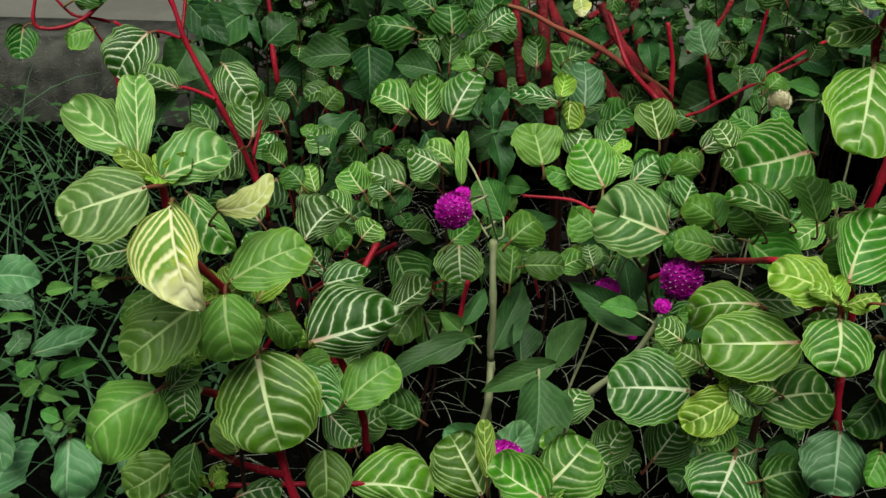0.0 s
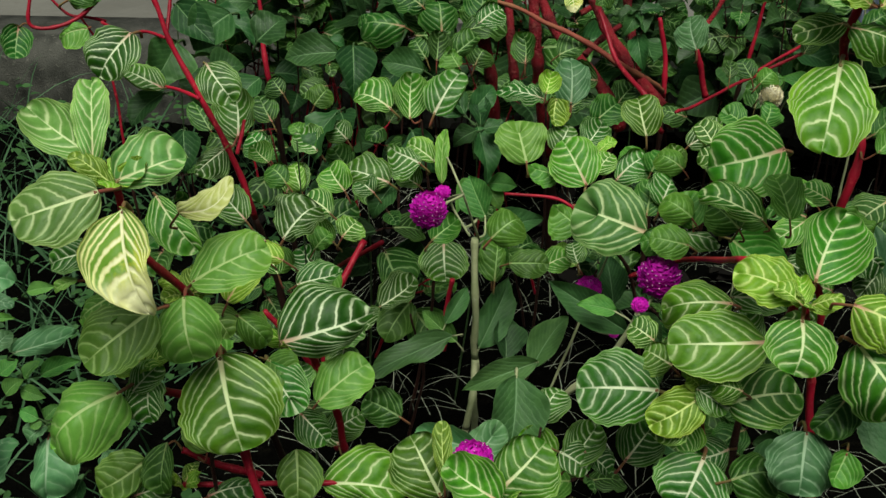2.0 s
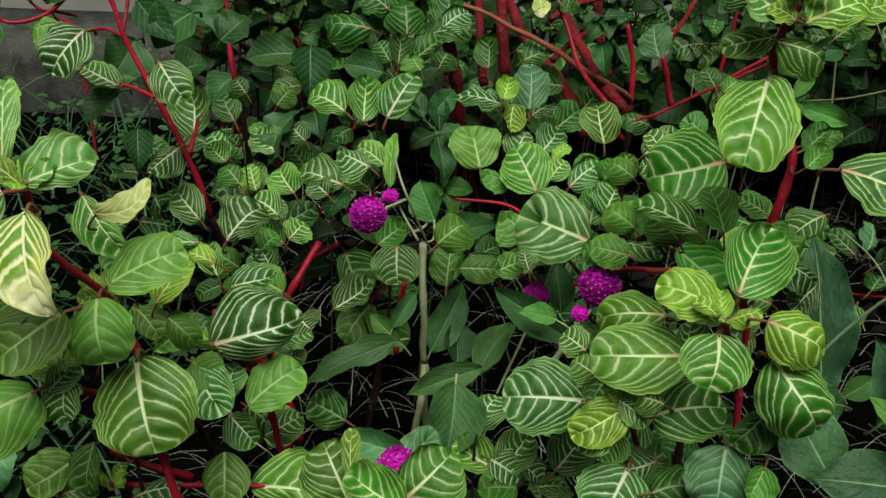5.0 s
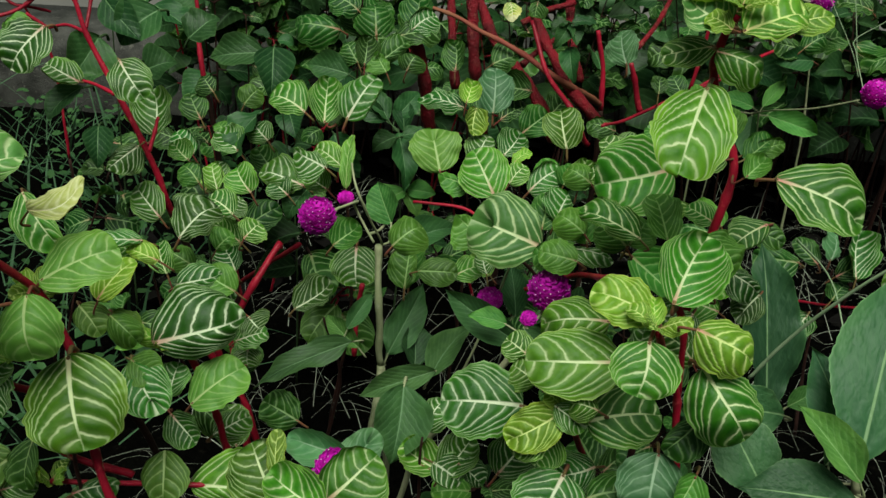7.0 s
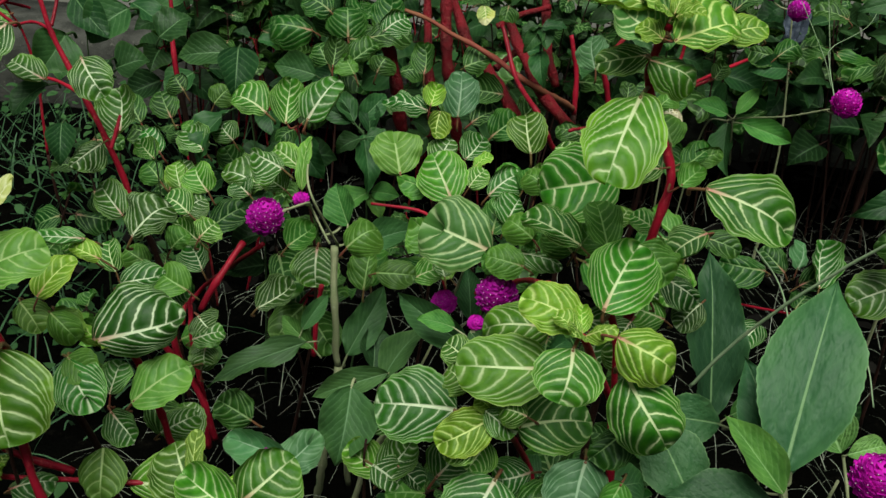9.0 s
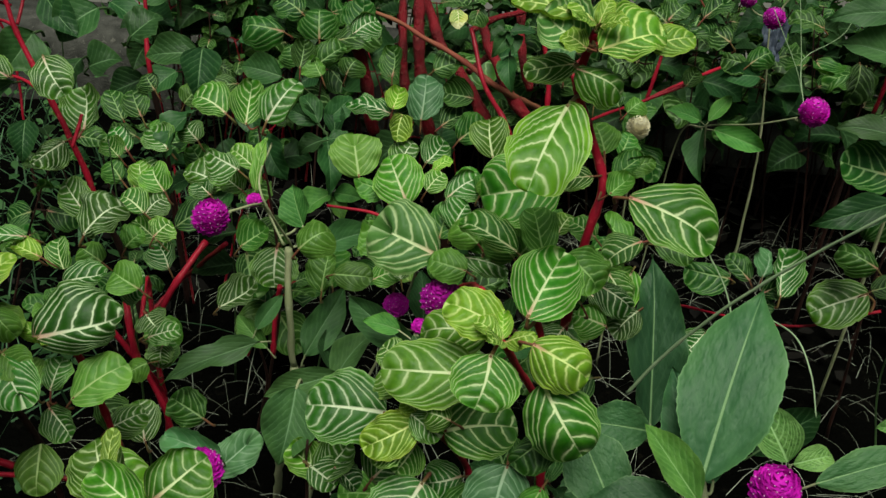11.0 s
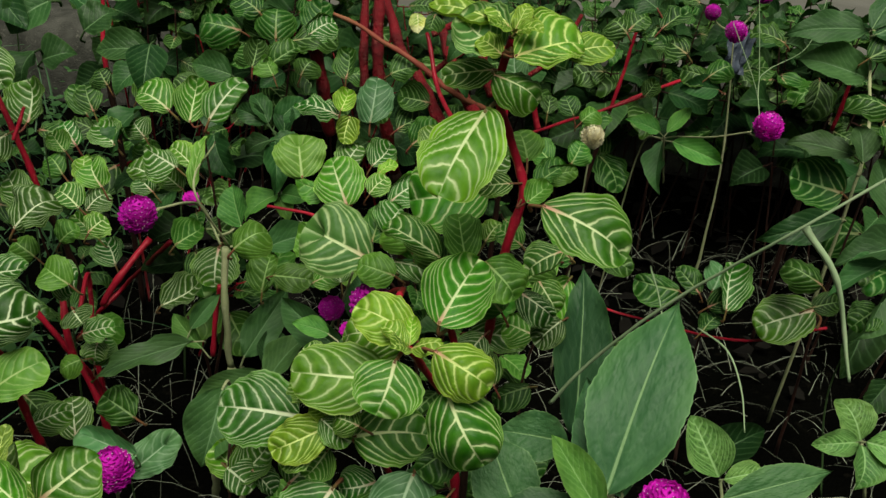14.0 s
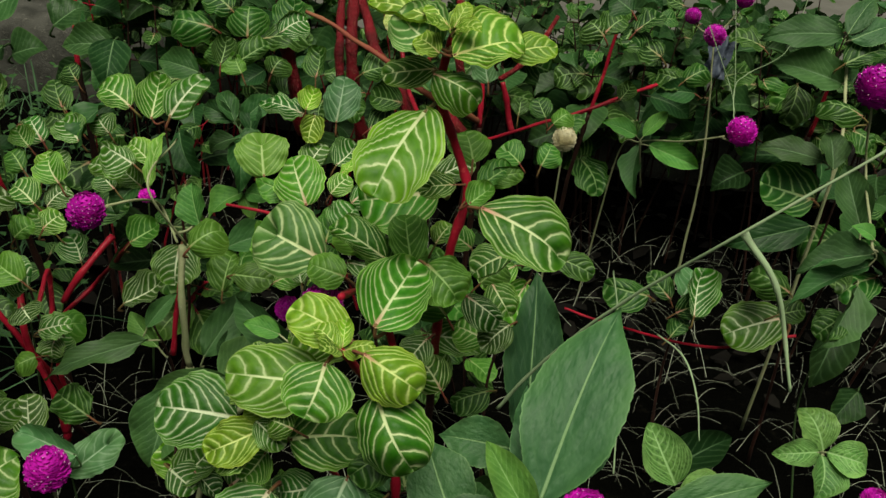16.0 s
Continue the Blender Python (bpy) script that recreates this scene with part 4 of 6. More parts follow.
leaf(p, "I", (-0.162, 0.865, 0.34), (-0.167, 0.894, 0.372), 0.042, form="cup")
leaf(p, "I", (-0.169, 0.84, 0.339), (-0.194, 0.823, 0.321), 0.029)
leaf(p, "I", (-0.153, 0.832, 0.272), (-0.181, 0.852, 0.294), 0.032)
finish(p)
p = plant("bloodleaf", (-0.08, 0.762, 0.203), 6)
stem(p, 0.0024, 0.0034, (-0.08, 0.762, 0.203), (-0.089, 0.809, 0.222), (-0.084, 0.797, 0.162), (-0.078, 0.795, 0.1))
stem(p, 0.0030, 0.0040, (-0.124, 0.752, 0.224), (-0.092, 0.76, 0.172), (-0.073, 0.779, 0.112), (-0.071, 0.783, 0.049))
stem(p, 0.0036, 0.0040, (-0.094, 0.762, 0.234), (-0.084, 0.747, 0.204), (-0.081, 0.749, 0.167))
stem(p, 0.0036, 0.0042, (-0.047, 0.857, 0.241), (-0.063, 0.825, 0.216), (-0.079, 0.813, 0.188))
stem(p, 0.0032, 0.0038, (-0.075, 0.748, 0.163), (-0.058, 0.742, 0.128), (-0.051, 0.743, 0.093))
stem(p, 0.0026, 0.0030, (0.039, 0.797, 0.235), (0.034, 0.799, 0.2), (0.032, 0.795, 0.159))
leaf(p, "I", (-0.089, 0.687, 0.328), (-0.064, 0.707, 0.351), 0.040, form="left_full")
leaf(p, "I", (-0.078, 0.581, 0.381), (-0.113, 0.58, 0.38), 0.017)
leaf(p, "I", (-0.115, 0.884, 0.276), (-0.117, 0.907, 0.301), 0.026)
leaf(p, "Y", (-0.066, 0.575, 0.37), (-0.089, 0.58, 0.376), 0.015)
leaf(p, "P", (-0.047, 0.684, 0.286), (-0.072, 0.693, 0.295), 0.029)
leaf(p, "I", (-0.107, 0.912, 0.174), (-0.123, 0.93, 0.193), 0.034)
leaf(p, "I", (-0.061, 0.728, 0.211), (-0.035, 0.735, 0.219), 0.024)
leaf(p, "I", (-0.054, 0.743, 0.195), (-0.053, 0.731, 0.182), 0.028)
leaf(p, "I", (-0.072, 0.704, 0.276), (-0.051, 0.705, 0.278), 0.033)
leaf(p, "D", (0, 0.682, 0.166), (-0.033, 0.692, 0.177), 0.032)
finish(p)
p = plant("bloodleaf", (0.008, 0.852, 0.366), 0)
leaf(p, "J", (-0.018, 0.841, 0.38), (-0.052, 0.852, 0.391), 0.037, form="right_full")
leaf(p, "J", (-0.002, 0.846, 0.369), (-0.002, 0.874, 0.4), 0.030, form="cup")
leaf(p, "I", (0.02, 0.832, 0.379), (0.043, 0.861, 0.411), 0.042, form="roll")
finish(p)
p = plant("bloodleaf", (-0.031, 0.867, 0.235), 1)
stem(p, 0.0030, 0.0036, (-0.031, 0.867, 0.235), (-0.143, 1.039, 0.082), (-0.177, 1.024, 0.043), (-0.209, 1.016, -0.002))
leaf(p, "I", (-0.021, 0.842, 0.309), (-0.064, 0.851, 0.319), 0.036, form="right_full")
leaf(p, "Q", (0.030, 0.755, 0.348), (0.031, 0.787, 0.384), 0.011, form="fold")
leaf(p, "J", (0.023, 0.781, 0.356), (-0.001, 0.792, 0.368), 0.023, form="roll")
leaf(p, "I", (0.010, 0.789, 0.330), (-0.010, 0.798, 0.339), 0.024, form="cup")
leaf(p, "I", (0.012, 0.77, 0.358), (-0.015, 0.777, 0.367), 0.032, form="hook")
finish(p)
p = plant("bloodleaf", (-0.001, 0.823, 0.181), 0)
leaf(p, "I", (-0.032, 0.837, 0.18), (0.003, 0.856, 0.2), 0.032)
leaf(p, "I", (0.03, 0.825, 0.259), (0.033, 0.799, 0.231), 0.043, form="flat")
leaf(p, "D", (0.13, 0.841, 0.231), (0.095, 0.842, 0.231), 0.024)
leaf(p, "P", (0.077, 0.798, 0.233), (0.08, 0.824, 0.263), 0.030)
leaf(p, "P", (0.076, 0.862, 0.2), (0.073, 0.89, 0.231), 0.034)
leaf(p, "Q", (0.155, 0.837, 0.23), (0.133, 0.848, 0.242), 0.022)
finish(p)
p = plant("bloodleaf", (0.083, 0.791, 0.323), 1)
stem(p, 0.0016, 0.0020, (0.083, 0.791, 0.323), (0.121, 0.786, 0.324), (0.141, 0.780, 0.316), (0.172, 0.792, 0.28))
leaf(p, "A", (0.187, 0.688, 0.34), (0.132, 0.702, 0.355), 0.055, form="heart")
leaf(p, "P", (0.143, 0.744, 0.313), (0.121, 0.757, 0.327), 0.032)
leaf(p, "P", (0.221, 0.686, 0.346), (0.215, 0.706, 0.368), 0.026)
leaf(p, "I", (0.183, 0.832, 0.321), (0.212, 0.849, 0.339), 0.032, form="roll")
leaf(p, "J", (0.152, 0.79, 0.333), (0.131, 0.818, 0.364), 0.042, form="flat")
leaf(p, "P", (0.131, 0.813, 0.33), (0.102, 0.818, 0.336), 0.022)
leaf(p, "I", (0.197, 0.696, 0.359), (0.207, 0.712, 0.376), 0.028)
leaf(p, "P", (0.203, 0.674, 0.341), (0.18, 0.673, 0.34), 0.025)
leaf(p, "I", (0.206, 0.687, 0.341), (0.243, 0.682, 0.336), 0.018)
finish(p)
p = plant("bloodleaf", (0.261, 0.986, 0.331), 2)
stem(p, 0.0021, 0.0025, (0.261, 0.986, 0.331), (0.295, 1.046, 0.318), (0.340, 1.096, 0.322), (0.385, 1.136, 0.328), (0.441, 1.156, 0.350))
leaf(p, "D", (0.433, 1.146, 0.348), (0.445, 1.160, 0.363), 0.022, form="cup")
leaf(p, "D", (0.407, 1.187, 0.408), (0.385, 1.200, 0.422), 0.039, form="droop")
leaf(p, "D", (0.407, 1.189, 0.411), (0.430, 1.206, 0.429), 0.039, form="roll")
leaf(p, "D", (0.349, 1.043, 0.351), (0.338, 1.057, 0.367), 0.024, form="flat")
leaf(p, "P", (0.358, 1.041, 0.346), (0.376, 1.051, 0.358), 0.024, form="droop")
leaf(p, "P", (0.328, 0.972, 0.324), (0.306, 0.982, 0.336), 0.031, form="heart")
leaf(p, "P", (0.349, 0.973, 0.324), (0.357, 0.990, 0.343), 0.031, form="roll")
stem(p, 0.0027, 0.0037, (0.184, 1.064, 0.415), (0.201, 1.029, 0.374), (0.228, 0.973, 0.349), (0.249, 0.987, 0.309))
leaf(p, "J", (0.221, 0.915, 0.331), (0.214, 0.944, 0.362), 0.038, form="fold")
leaf(p, "D", (0.182, 1.018, 0.306), (0.21, 1.035, 0.325), 0.036)
leaf(p, "I", (0.252, 0.872, 0.339), (0.285, 0.889, 0.357), 0.025)
finish(p)
p = plant("bloodleaf", (0.123, 0.919, 0.36), 0)
leaf(p, "D", (0.107, 1.022, 0.368), (0.106, 1.045, 0.393), 0.028)
leaf(p, "T", (0.148, 0.929, 0.357), (0.148, 0.963, 0.394), 0.036, form="flat")
leaf(p, "Y", (0.132, 0.907, 0.37), (0.13, 0.888, 0.348), 0.022)
leaf(p, "I", (0.12, 0.912, 0.368), (0.075, 0.917, 0.374), 0.025)
leaf(p, "Q", (0.103, 0.837, 0.333), (0.092, 0.865, 0.365), 0.045, form="heart")
finish(p)
p = plant("bloodleaf", (-0.187, 1.111, 0.416), 1)
stem(p, 0.0026, 0.0040, (-0.187, 1.111, 0.416), (-0.183, 1.099, 0.369), (-0.176, 1.086, 0.321))
leaf(p, "D", (-0.023, 1.09, 0.387), (-0.075, 1.093, 0.391), 0.040, form="droop")
leaf(p, "D", (0.038, 1.064, 0.389), (0.089, 1.073, 0.398), 0.032)
leaf(p, "D", (0.029, 0.999, 0.379), (0.059, 1.017, 0.4), 0.027)
leaf(p, "D", (0.016, 0.99, 0.379), (0.017, 1.01, 0.402), 0.025)
leaf(p, "D", (0.146, 1.083, 0.36), (0.18, 1.091, 0.369), 0.035)
leaf(p, "D", (0.192, 1.087, 0.331), (0.156, 1.089, 0.333), 0.034)
leaf(p, "D", (0.159, 1.073, 0.3), (0.194, 1.085, 0.313), 0.035)
leaf(p, "D", (0.122, 1.094, 0.32), (0.148, 1.084, 0.309), 0.032)
leaf(p, "D", (0.214, 1.085, 0.302), (0.235, 1.103, 0.322), 0.033)
finish(p)
p = plant("bloodleaf", (0.265, 1.152, 0.386), 2)
stem(p, 0.0032, 0.0040, (0.265, 1.152, 0.386), (0.276, 1.149, 0.34), (0.278, 1.144, 0.294))
stem(p, 0.0034, 0.0046, (0.299, 1.097, 0.366), (0.316, 1.097, 0.311))
leaf(p, "T", (0.285, 1.033, 0.383), (0.279, 1.059, 0.412), 0.036)
leaf(p, "D", (0.32, 1.021, 0.357), (0.32, 1.036, 0.373), 0.019)
leaf(p, "D", (0.367, 1.064, 0.324), (0.389, 1.082, 0.345), 0.026)
finish(p)
p = plant("bloodleaf", (0.664, 1.168, 0.39), 1)
stem(p, 0.0026, 0.0032, (0.664, 1.168, 0.39), (0.66, 1.173, 0.326))
leaf(p, "D", (0.613, 0.953, 0.335), (0.559, 0.96, 0.342), 0.052, form="cup")
finish(p)
p = plant("bloodleaf", (0.4, 0.994, 0.154), 1)
stem(p, 0.0016, 0.0018, (0.4, 0.994, 0.154), (0.441, 0.986, 0.149), (0.538, 0.914, 0.178), (0.616, 0.898, 0.214))
leaf(p, "I", (0.601, 0.902, 0.23), (0.544, 0.885, 0.212), 0.047, form="flat")
leaf(p, "D", (0.588, 0.868, 0.275), (0.553, 0.88, 0.288), 0.030)
leaf(p, "D", (0.563, 0.809, 0.282), (0.587, 0.815, 0.288), 0.021)
leaf(p, "D", (0.616, 0.806, 0.29), (0.593, 0.793, 0.276), 0.028)
finish(p)
p = plant("bloodleaf", (0.51, 0.941, 0.206), 0)
leaf(p, "D", (0.48, 0.956, 0.204), (0.432, 0.96, 0.209), 0.038)
leaf(p, "I", (0.514, 0.89, 0.223), (0.517, 0.923, 0.259), 0.033)
leaf(p, "D", (0.504, 0.967, 0.198), (0.479, 0.985, 0.217), 0.028)
leaf(p, "T", (0.516, 0.967, 0.203), (0.522, 0.989, 0.228), 0.031)
leaf(p, "D", (0.499, 0.903, 0.218), (0.529, 0.915, 0.231), 0.027)
leaf(p, "D", (0.497, 0.893, 0.196), (0.513, 0.906, 0.21), 0.025)
leaf(p, "I", (0.402, 0.703, 0.287), (0.386, 0.69, 0.272), 0.022)
finish(p)
p = plant("bloodleaf", (0.435, 1.325, 0.4), 2)
stem(p, 0.0026, 0.0034, (0.435, 1.325, 0.4), (0.427, 1.326, 0.324), (0.417, 1.321, 0.269))
stem(p, 0.0024, 0.0027, (0.396, 1.201, 0.308), (0.446, 1.233, 0.326), (0.511, 1.281, 0.341))
leaf(p, "D", (0.636, 1.188, 0.38), (0.622, 1.155, 0.344), 0.038)
leaf(p, "D", (0.377, 1.11, 0.293), (0.384, 1.136, 0.322), 0.026)
leaf(p, "D", (0.463, 1.095, 0.416), (0.418, 1.111, 0.433), 0.038)
leaf(p, "D", (0.503, 1.158, 0.377), (0.533, 1.171, 0.391), 0.027)
leaf(p, "D", (0.505, 1.167, 0.374), (0.473, 1.172, 0.379), 0.029)
leaf(p, "D", (0.6, 1.236, 0.406), (0.558, 1.244, 0.414), 0.033)
leaf(p, "D", (0.429, 1.116, 0.438), (0.417, 1.097, 0.417), 0.037)
leaf(p, "D", (0.431, 1.1, 0.439), (0.459, 1.118, 0.459), 0.031)
leaf(p, "W", (0.425, 1.11, 0.457), (0.4, 1.121, 0.469), 0.039)
leaf(p, "W", (0.519, 1.163, 0.362), (0.474, 1.161, 0.36), 0.028)
finish(p)
p = plant("weed", (-0.266, 1.065, 0.413), 0)
leaf(p, "W", (-0.242, 0.986, 0.433), (-0.199, 0.957, 0.4), 0.033)
leaf(p, "W", (-0.269, 1.212, 0.371), (-0.209, 1.186, 0.342), 0.033)
leaf(p, "W", (-0.224, 0.917, 0.415), (-0.241, 0.888, 0.384), 0.046)
leaf(p, "W", (-0.229, 0.878, 0.378), (-0.256, 0.856, 0.353), 0.031)
leaf(p, "W", (-0.205, 0.843, 0.355), (-0.199, 0.816, 0.326), 0.025)
leaf(p, "W", (-0.189, 0.989, 0.424), (-0.225, 0.963, 0.396), 0.047)
leaf(p, "W", (-0.229, 1.026, 0.357), (-0.234, 0.996, 0.324), 0.038)
leaf(p, "W", (-0.229, 1.041, 0.343), (-0.195, 1.051, 0.354), 0.040)
leaf(p, "W", (-0.174, 1.028, 0.385), (-0.146, 1.048, 0.408), 0.041)
leaf(p, "W", (-0.257, 0.995, 0.379), (-0.26, 0.969, 0.35), 0.037)
finish(p)
p = plant("weed", (-0.07, 0.962, 0.4), 0)
leaf(p, "W", (-0.079, 0.963, 0.394), (-0.133, 0.958, 0.388), 0.035)
leaf(p, "W", (-0.058, 0.908, 0.417), (-0.054, 0.873, 0.379), 0.035)
leaf(p, "W", (-0.076, 0.931, 0.346), (-0.102, 0.896, 0.308), 0.036)
leaf(p, "W", (0.005, 0.959, 0.379), (-0.038, 0.965, 0.385), 0.031)
finish(p)
p = plant("weed", (0.058, 0.931, 0.332), 0)
leaf(p, "W", (0.059, 0.914, 0.338), (0.072, 0.876, 0.296), 0.026)
leaf(p, "W", (0.058, 0.901, 0.339), (0.035, 0.891, 0.327), 0.019)
leaf(p, "W", (0.064, 0.892, 0.344), (0.09, 0.894, 0.346), 0.018)
leaf(p, "W", (0.062, 0.941, 0.329), (0.059, 0.965, 0.354), 0.020)
leaf(p, "W", (0.046, 0.939, 0.341), (0.023, 0.96, 0.364), 0.020)
leaf(p, "W", (0.044, 0.94, 0.34), (0.009, 0.949, 0.35), 0.021)
leaf(p, "W", (0.051, 0.946, 0.34), (0.075, 0.968, 0.364), 0.023)
leaf(p, "L", (0.068, 0.892, 0.288), (0.039, 0.872, 0.266), 0.025)
leaf(p, "L", (0.07, 0.896, 0.287), (0.098, 0.894, 0.285), 0.020)
leaf(p, "L", (0.068, 0.895, 0.284), (0.083, 0.88, 0.267), 0.019)
leaf(p, "W", (-0.005, 0.927, 0.328), (0.021, 0.897, 0.296), 0.034)
finish(p)
p = plant("weed", (-0.294, 0.643, 0.239), 0)
leaf(p, "T", (-0.278, 0.611, 0.268), (-0.23, 0.623, 0.28), 0.020)
leaf(p, "L", (-0.275, 0.638, 0.23), (-0.246, 0.647, 0.239), 0.015)
leaf(p, "T", (-0.272, 0.562, 0.358), (-0.239, 0.562, 0.358), 0.025)
leaf(p, "L", (-0.284, 0.63, 0.231), (-0.274, 0.64, 0.242), 0.012)
leaf(p, "T", (-0.308, 0.633, 0.252), (-0.295, 0.645, 0.265), 0.015)
leaf(p, "L", (-0.301, 0.627, 0.237), (-0.288, 0.635, 0.246), 0.014)
leaf(p, "L", (-0.287, 0.628, 0.224), (-0.267, 0.624, 0.219), 0.012)
leaf(p, "L", (-0.296, 0.62, 0.224), (-0.284, 0.628, 0.233), 0.014)
leaf(p, "T", (-0.31, 0.637, 0.297), (-0.282, 0.635, 0.295), 0.013)
leaf(p, "L", (-0.3, 0.612, 0.292), (-0.273, 0.616, 0.296), 0.008)
leaf(p, "L", (-0.282, 0.658, 0.293), (-0.261, 0.661, 0.296), 0.011)
finish(p)
p = plant("amaranth", (0.058, 0.751, 0.3), 3)
stem(p, 0.0036, 0.0038, (0.058, 0.751, 0.3), (0.059, 0.743, 0.253), (0.061, 0.755, 0.177))
stem(p, 0.0012, 0.0013, (0.037, 0.659, 0.375), (0.048, 0.684, 0.37), (0.037, 0.76, 0.329), (0.054, 0.751, 0.302))
stem(p, 0.0010, 0.0012, (0.021, 0.847, 0.353), (0.043, 0.719, 0.367), (0.061, 0.752, 0.3))
leaf(p, "L", (0.067, 0.769, 0.311), (0.051, 0.794, 0.339), 0.030)
leaf(p, "G", (0.067, 0.837, 0.255), (0.124, 0.854, 0.273), 0.028)
flower(p, (0.024, 0.652, 0.372), 0.027, 1.0, "magenta")
flower(p, (0.031, 0.747, 0.343), 0.014, 0.7, "magenta")
flower(p, (0.062, 0.776, 0.312), 0.008, 0.9, "magenta")
finish(p)
p = plant("amaranth", (0.061, 0.755, 0.177), 1)
stem(p, 0.0038, 0.0040, (0.061, 0.755, 0.177), (0.06, 0.738, 0.152), (0.054, 0.737, 0.116))
leaf(p, "G", (0.043, 0.708, 0.232), (-0.041, 0.679, 0.201), 0.022)
leaf(p, "L", (0.045, 0.724, 0.215), (0.014, 0.742, 0.235), 0.018)
leaf(p, "G", (0.112, 0.696, 0.216), (0.049, 0.68, 0.197), 0.022)
leaf(p, "G", (0.091, 0.629, 0.248), (0.086, 0.589, 0.203), 0.042)
leaf(p, "G", (0.064, 0.784, 0.169), (0.096, 0.832, 0.223), 0.032)
leaf(p, "G", (0.107, 0.697, 0.207), (0.138, 0.729, 0.243), 0.025)
leaf(p, "G", (0.035, 0.725, 0.232), (0.054, 0.748, 0.257), 0.015)
leaf(p, "G", (0.09, 0.781, 0.16), (0.084, 0.81, 0.192), 0.031)
finish(p)
p = plant("amaranth", (0.181, 0.644, 0.296), 2)
stem(p, 0.0026, 0.0032, (0.181, 0.644, 0.296), (0.173, 0.646, 0.277), (0.156, 0.652, 0.243), (0.132, 0.658, 0.209))
stem(p, 0.0012, 0.0014, (0.168, 0.735, 0.301), (0.159, 0.738, 0.265), (0.145, 0.729, 0.226), (0.125, 0.705, 0.184))
leaf(p, "G", (0.178, 0.671, 0.262), (0.115, 0.698, 0.292), 0.026)
leaf(p, "G", (0.176, 0.739, 0.246), (0.169, 0.77, 0.281), 0.023)
leaf(p, "L", (0.165, 0.657, 0.289), (0.135, 0.66, 0.293), 0.016)
leaf(p, "G", (0.176, 0.644, 0.295), (0.196, 0.629, 0.279), 0.017)
flower(p, (0.194, 0.66, 0.318), 0.032, 1.0, "magenta")
flower(p, (0.18, 0.647, 0.301), 0.013, 0.9, "magenta")
flower(p, (0.153, 0.73, 0.267), 0.022, 0.8, "magenta")
flower(p, (0.173, 0.705, 0.24), 0.009, 0.9, "magenta")
finish(p)
p = plant("broadleaf", (0.361, 0.49, 0.327), 1)
stem(p, 0.0030, 0.0034, (0.357, 0.485, 0.325), (0.364, 0.477, 0.301))
leaf(p, "B", (0.354, 0.461, 0.336), (0.387, 0.539, 0.421), 0.053)
leaf(p, "B", (0.353, 0.610, 0.259), (0.346, 0.672, 0.368), 0.041)
leaf(p, "B", (0.34, 0.544, 0.304), (0.293, 0.546, 0.305), 0.031)
leaf(p, "L", (0.352, 0.449, 0.331), (0.321, 0.479, 0.359), 0.021)
leaf(p, "B", (0.42, 0.473, 0.333), (0.482, 0.489, 0.351), 0.022)
leaf(p, "B", (0.354, 0.449, 0.317), (0.288, 0.452, 0.321), 0.037)
leaf(p, "B", (0.369, 0.486, 0.315), (0.341, 0.531, 0.365), 0.034)
leaf(p, "B", (0.371, 0.495, 0.324), (0.393, 0.521, 0.353), 0.020)
leaf(p, "B", (0.312, 0.470, 0.300), (0.287, 0.504, 0.336), 0.038)
leaf(p, "B", (0.350, 0.491, 0.308), (0.384, 0.511, 0.330), 0.023)
leaf(p, "L", (0.364, 0.602, 0.27), (0.386, 0.612, 0.281), 0.017)
finish(p)
p = plant("seedling", (0.48, 0.668, 0.193), 1)
stem(p, 0.0016, 0.0018, (0.48, 0.668, 0.193), (0.49, 0.655, 0.149))
leaf(p, "V", (0.479, 0.67, 0.194), (0.454, 0.701, 0.228), 0.036)
leaf(p, "V", (0.481, 0.663, 0.198), (0.515, 0.671, 0.206), 0.020)
finish(p)
p = plant("seedling", (0.599, 0.715, 0.212), 1)
stem(p, 0.0016, 0.0018, (0.599, 0.715, 0.212), (0.614, 0.709, 0.16))
leaf(p, "V", (0.613, 0.748, 0.191), (0.594, 0.772, 0.218), 0.034)
leaf(p, "V", (0.599, 0.722, 0.208), (0.561, 0.717, 0.203), 0.022)
leaf(p, "V", (0.597, 0.704, 0.222), (0.633, 0.7, 0.217), 0.028)
leaf(p, "V", (0.594, 0.704, 0.218), (0.59, 0.68, 0.191), 0.032)
finish(p)
p = plant("amaranth", (0.537, 1.05, 0.354), 2)
stem(p, 0.0011, 0.0013, (0.537, 1.05, 0.354), (0.507, 1.1, 0.325), (0.475, 1.204, 0.281))
stem(p, 0.0013, 0.0015, (0.468, 1.162, 0.296), (0.485, 1.202, 0.223))
leaf(p, "G", (0.476, 1.215, 0.274), (0.471, 1.169, 0.223), 0.029)
leaf(p, "L", (0.465, 1.178, 0.297), (0.422, 1.187, 0.306), 0.022)
leaf(p, "L", (0.469, 1.156, 0.305), (0.496, 1.179, 0.331), 0.018)
leaf(p, "L", (0.479, 1.165, 0.292), (0.542, 1.152, 0.277), 0.029)
flower(p, (0.553, 1.049, 0.362), 0.032, 1.0, "magenta")
flower(p, (0.372, 1.042, 0.331), 0.0258, 1.2, "dry")
finish(p)
p = plant("amaranth", (0.651, 1.117, 0.46), 2)
stem(p, 0.0020, 0.0022, (0.651, 1.117, 0.46), (0.659, 1.104, 0.416), (0.651, 1.043, 0.379))
stem(p, 0.0012, 0.0014, (0.595, 0.832, 0.467), (0.615, 0.856, 0.406), (0.61, 0.778, 0.369))
leaf(p, "G", (0.613, 0.953, 0.375), (0.548, 0.959, 0.381), 0.028)
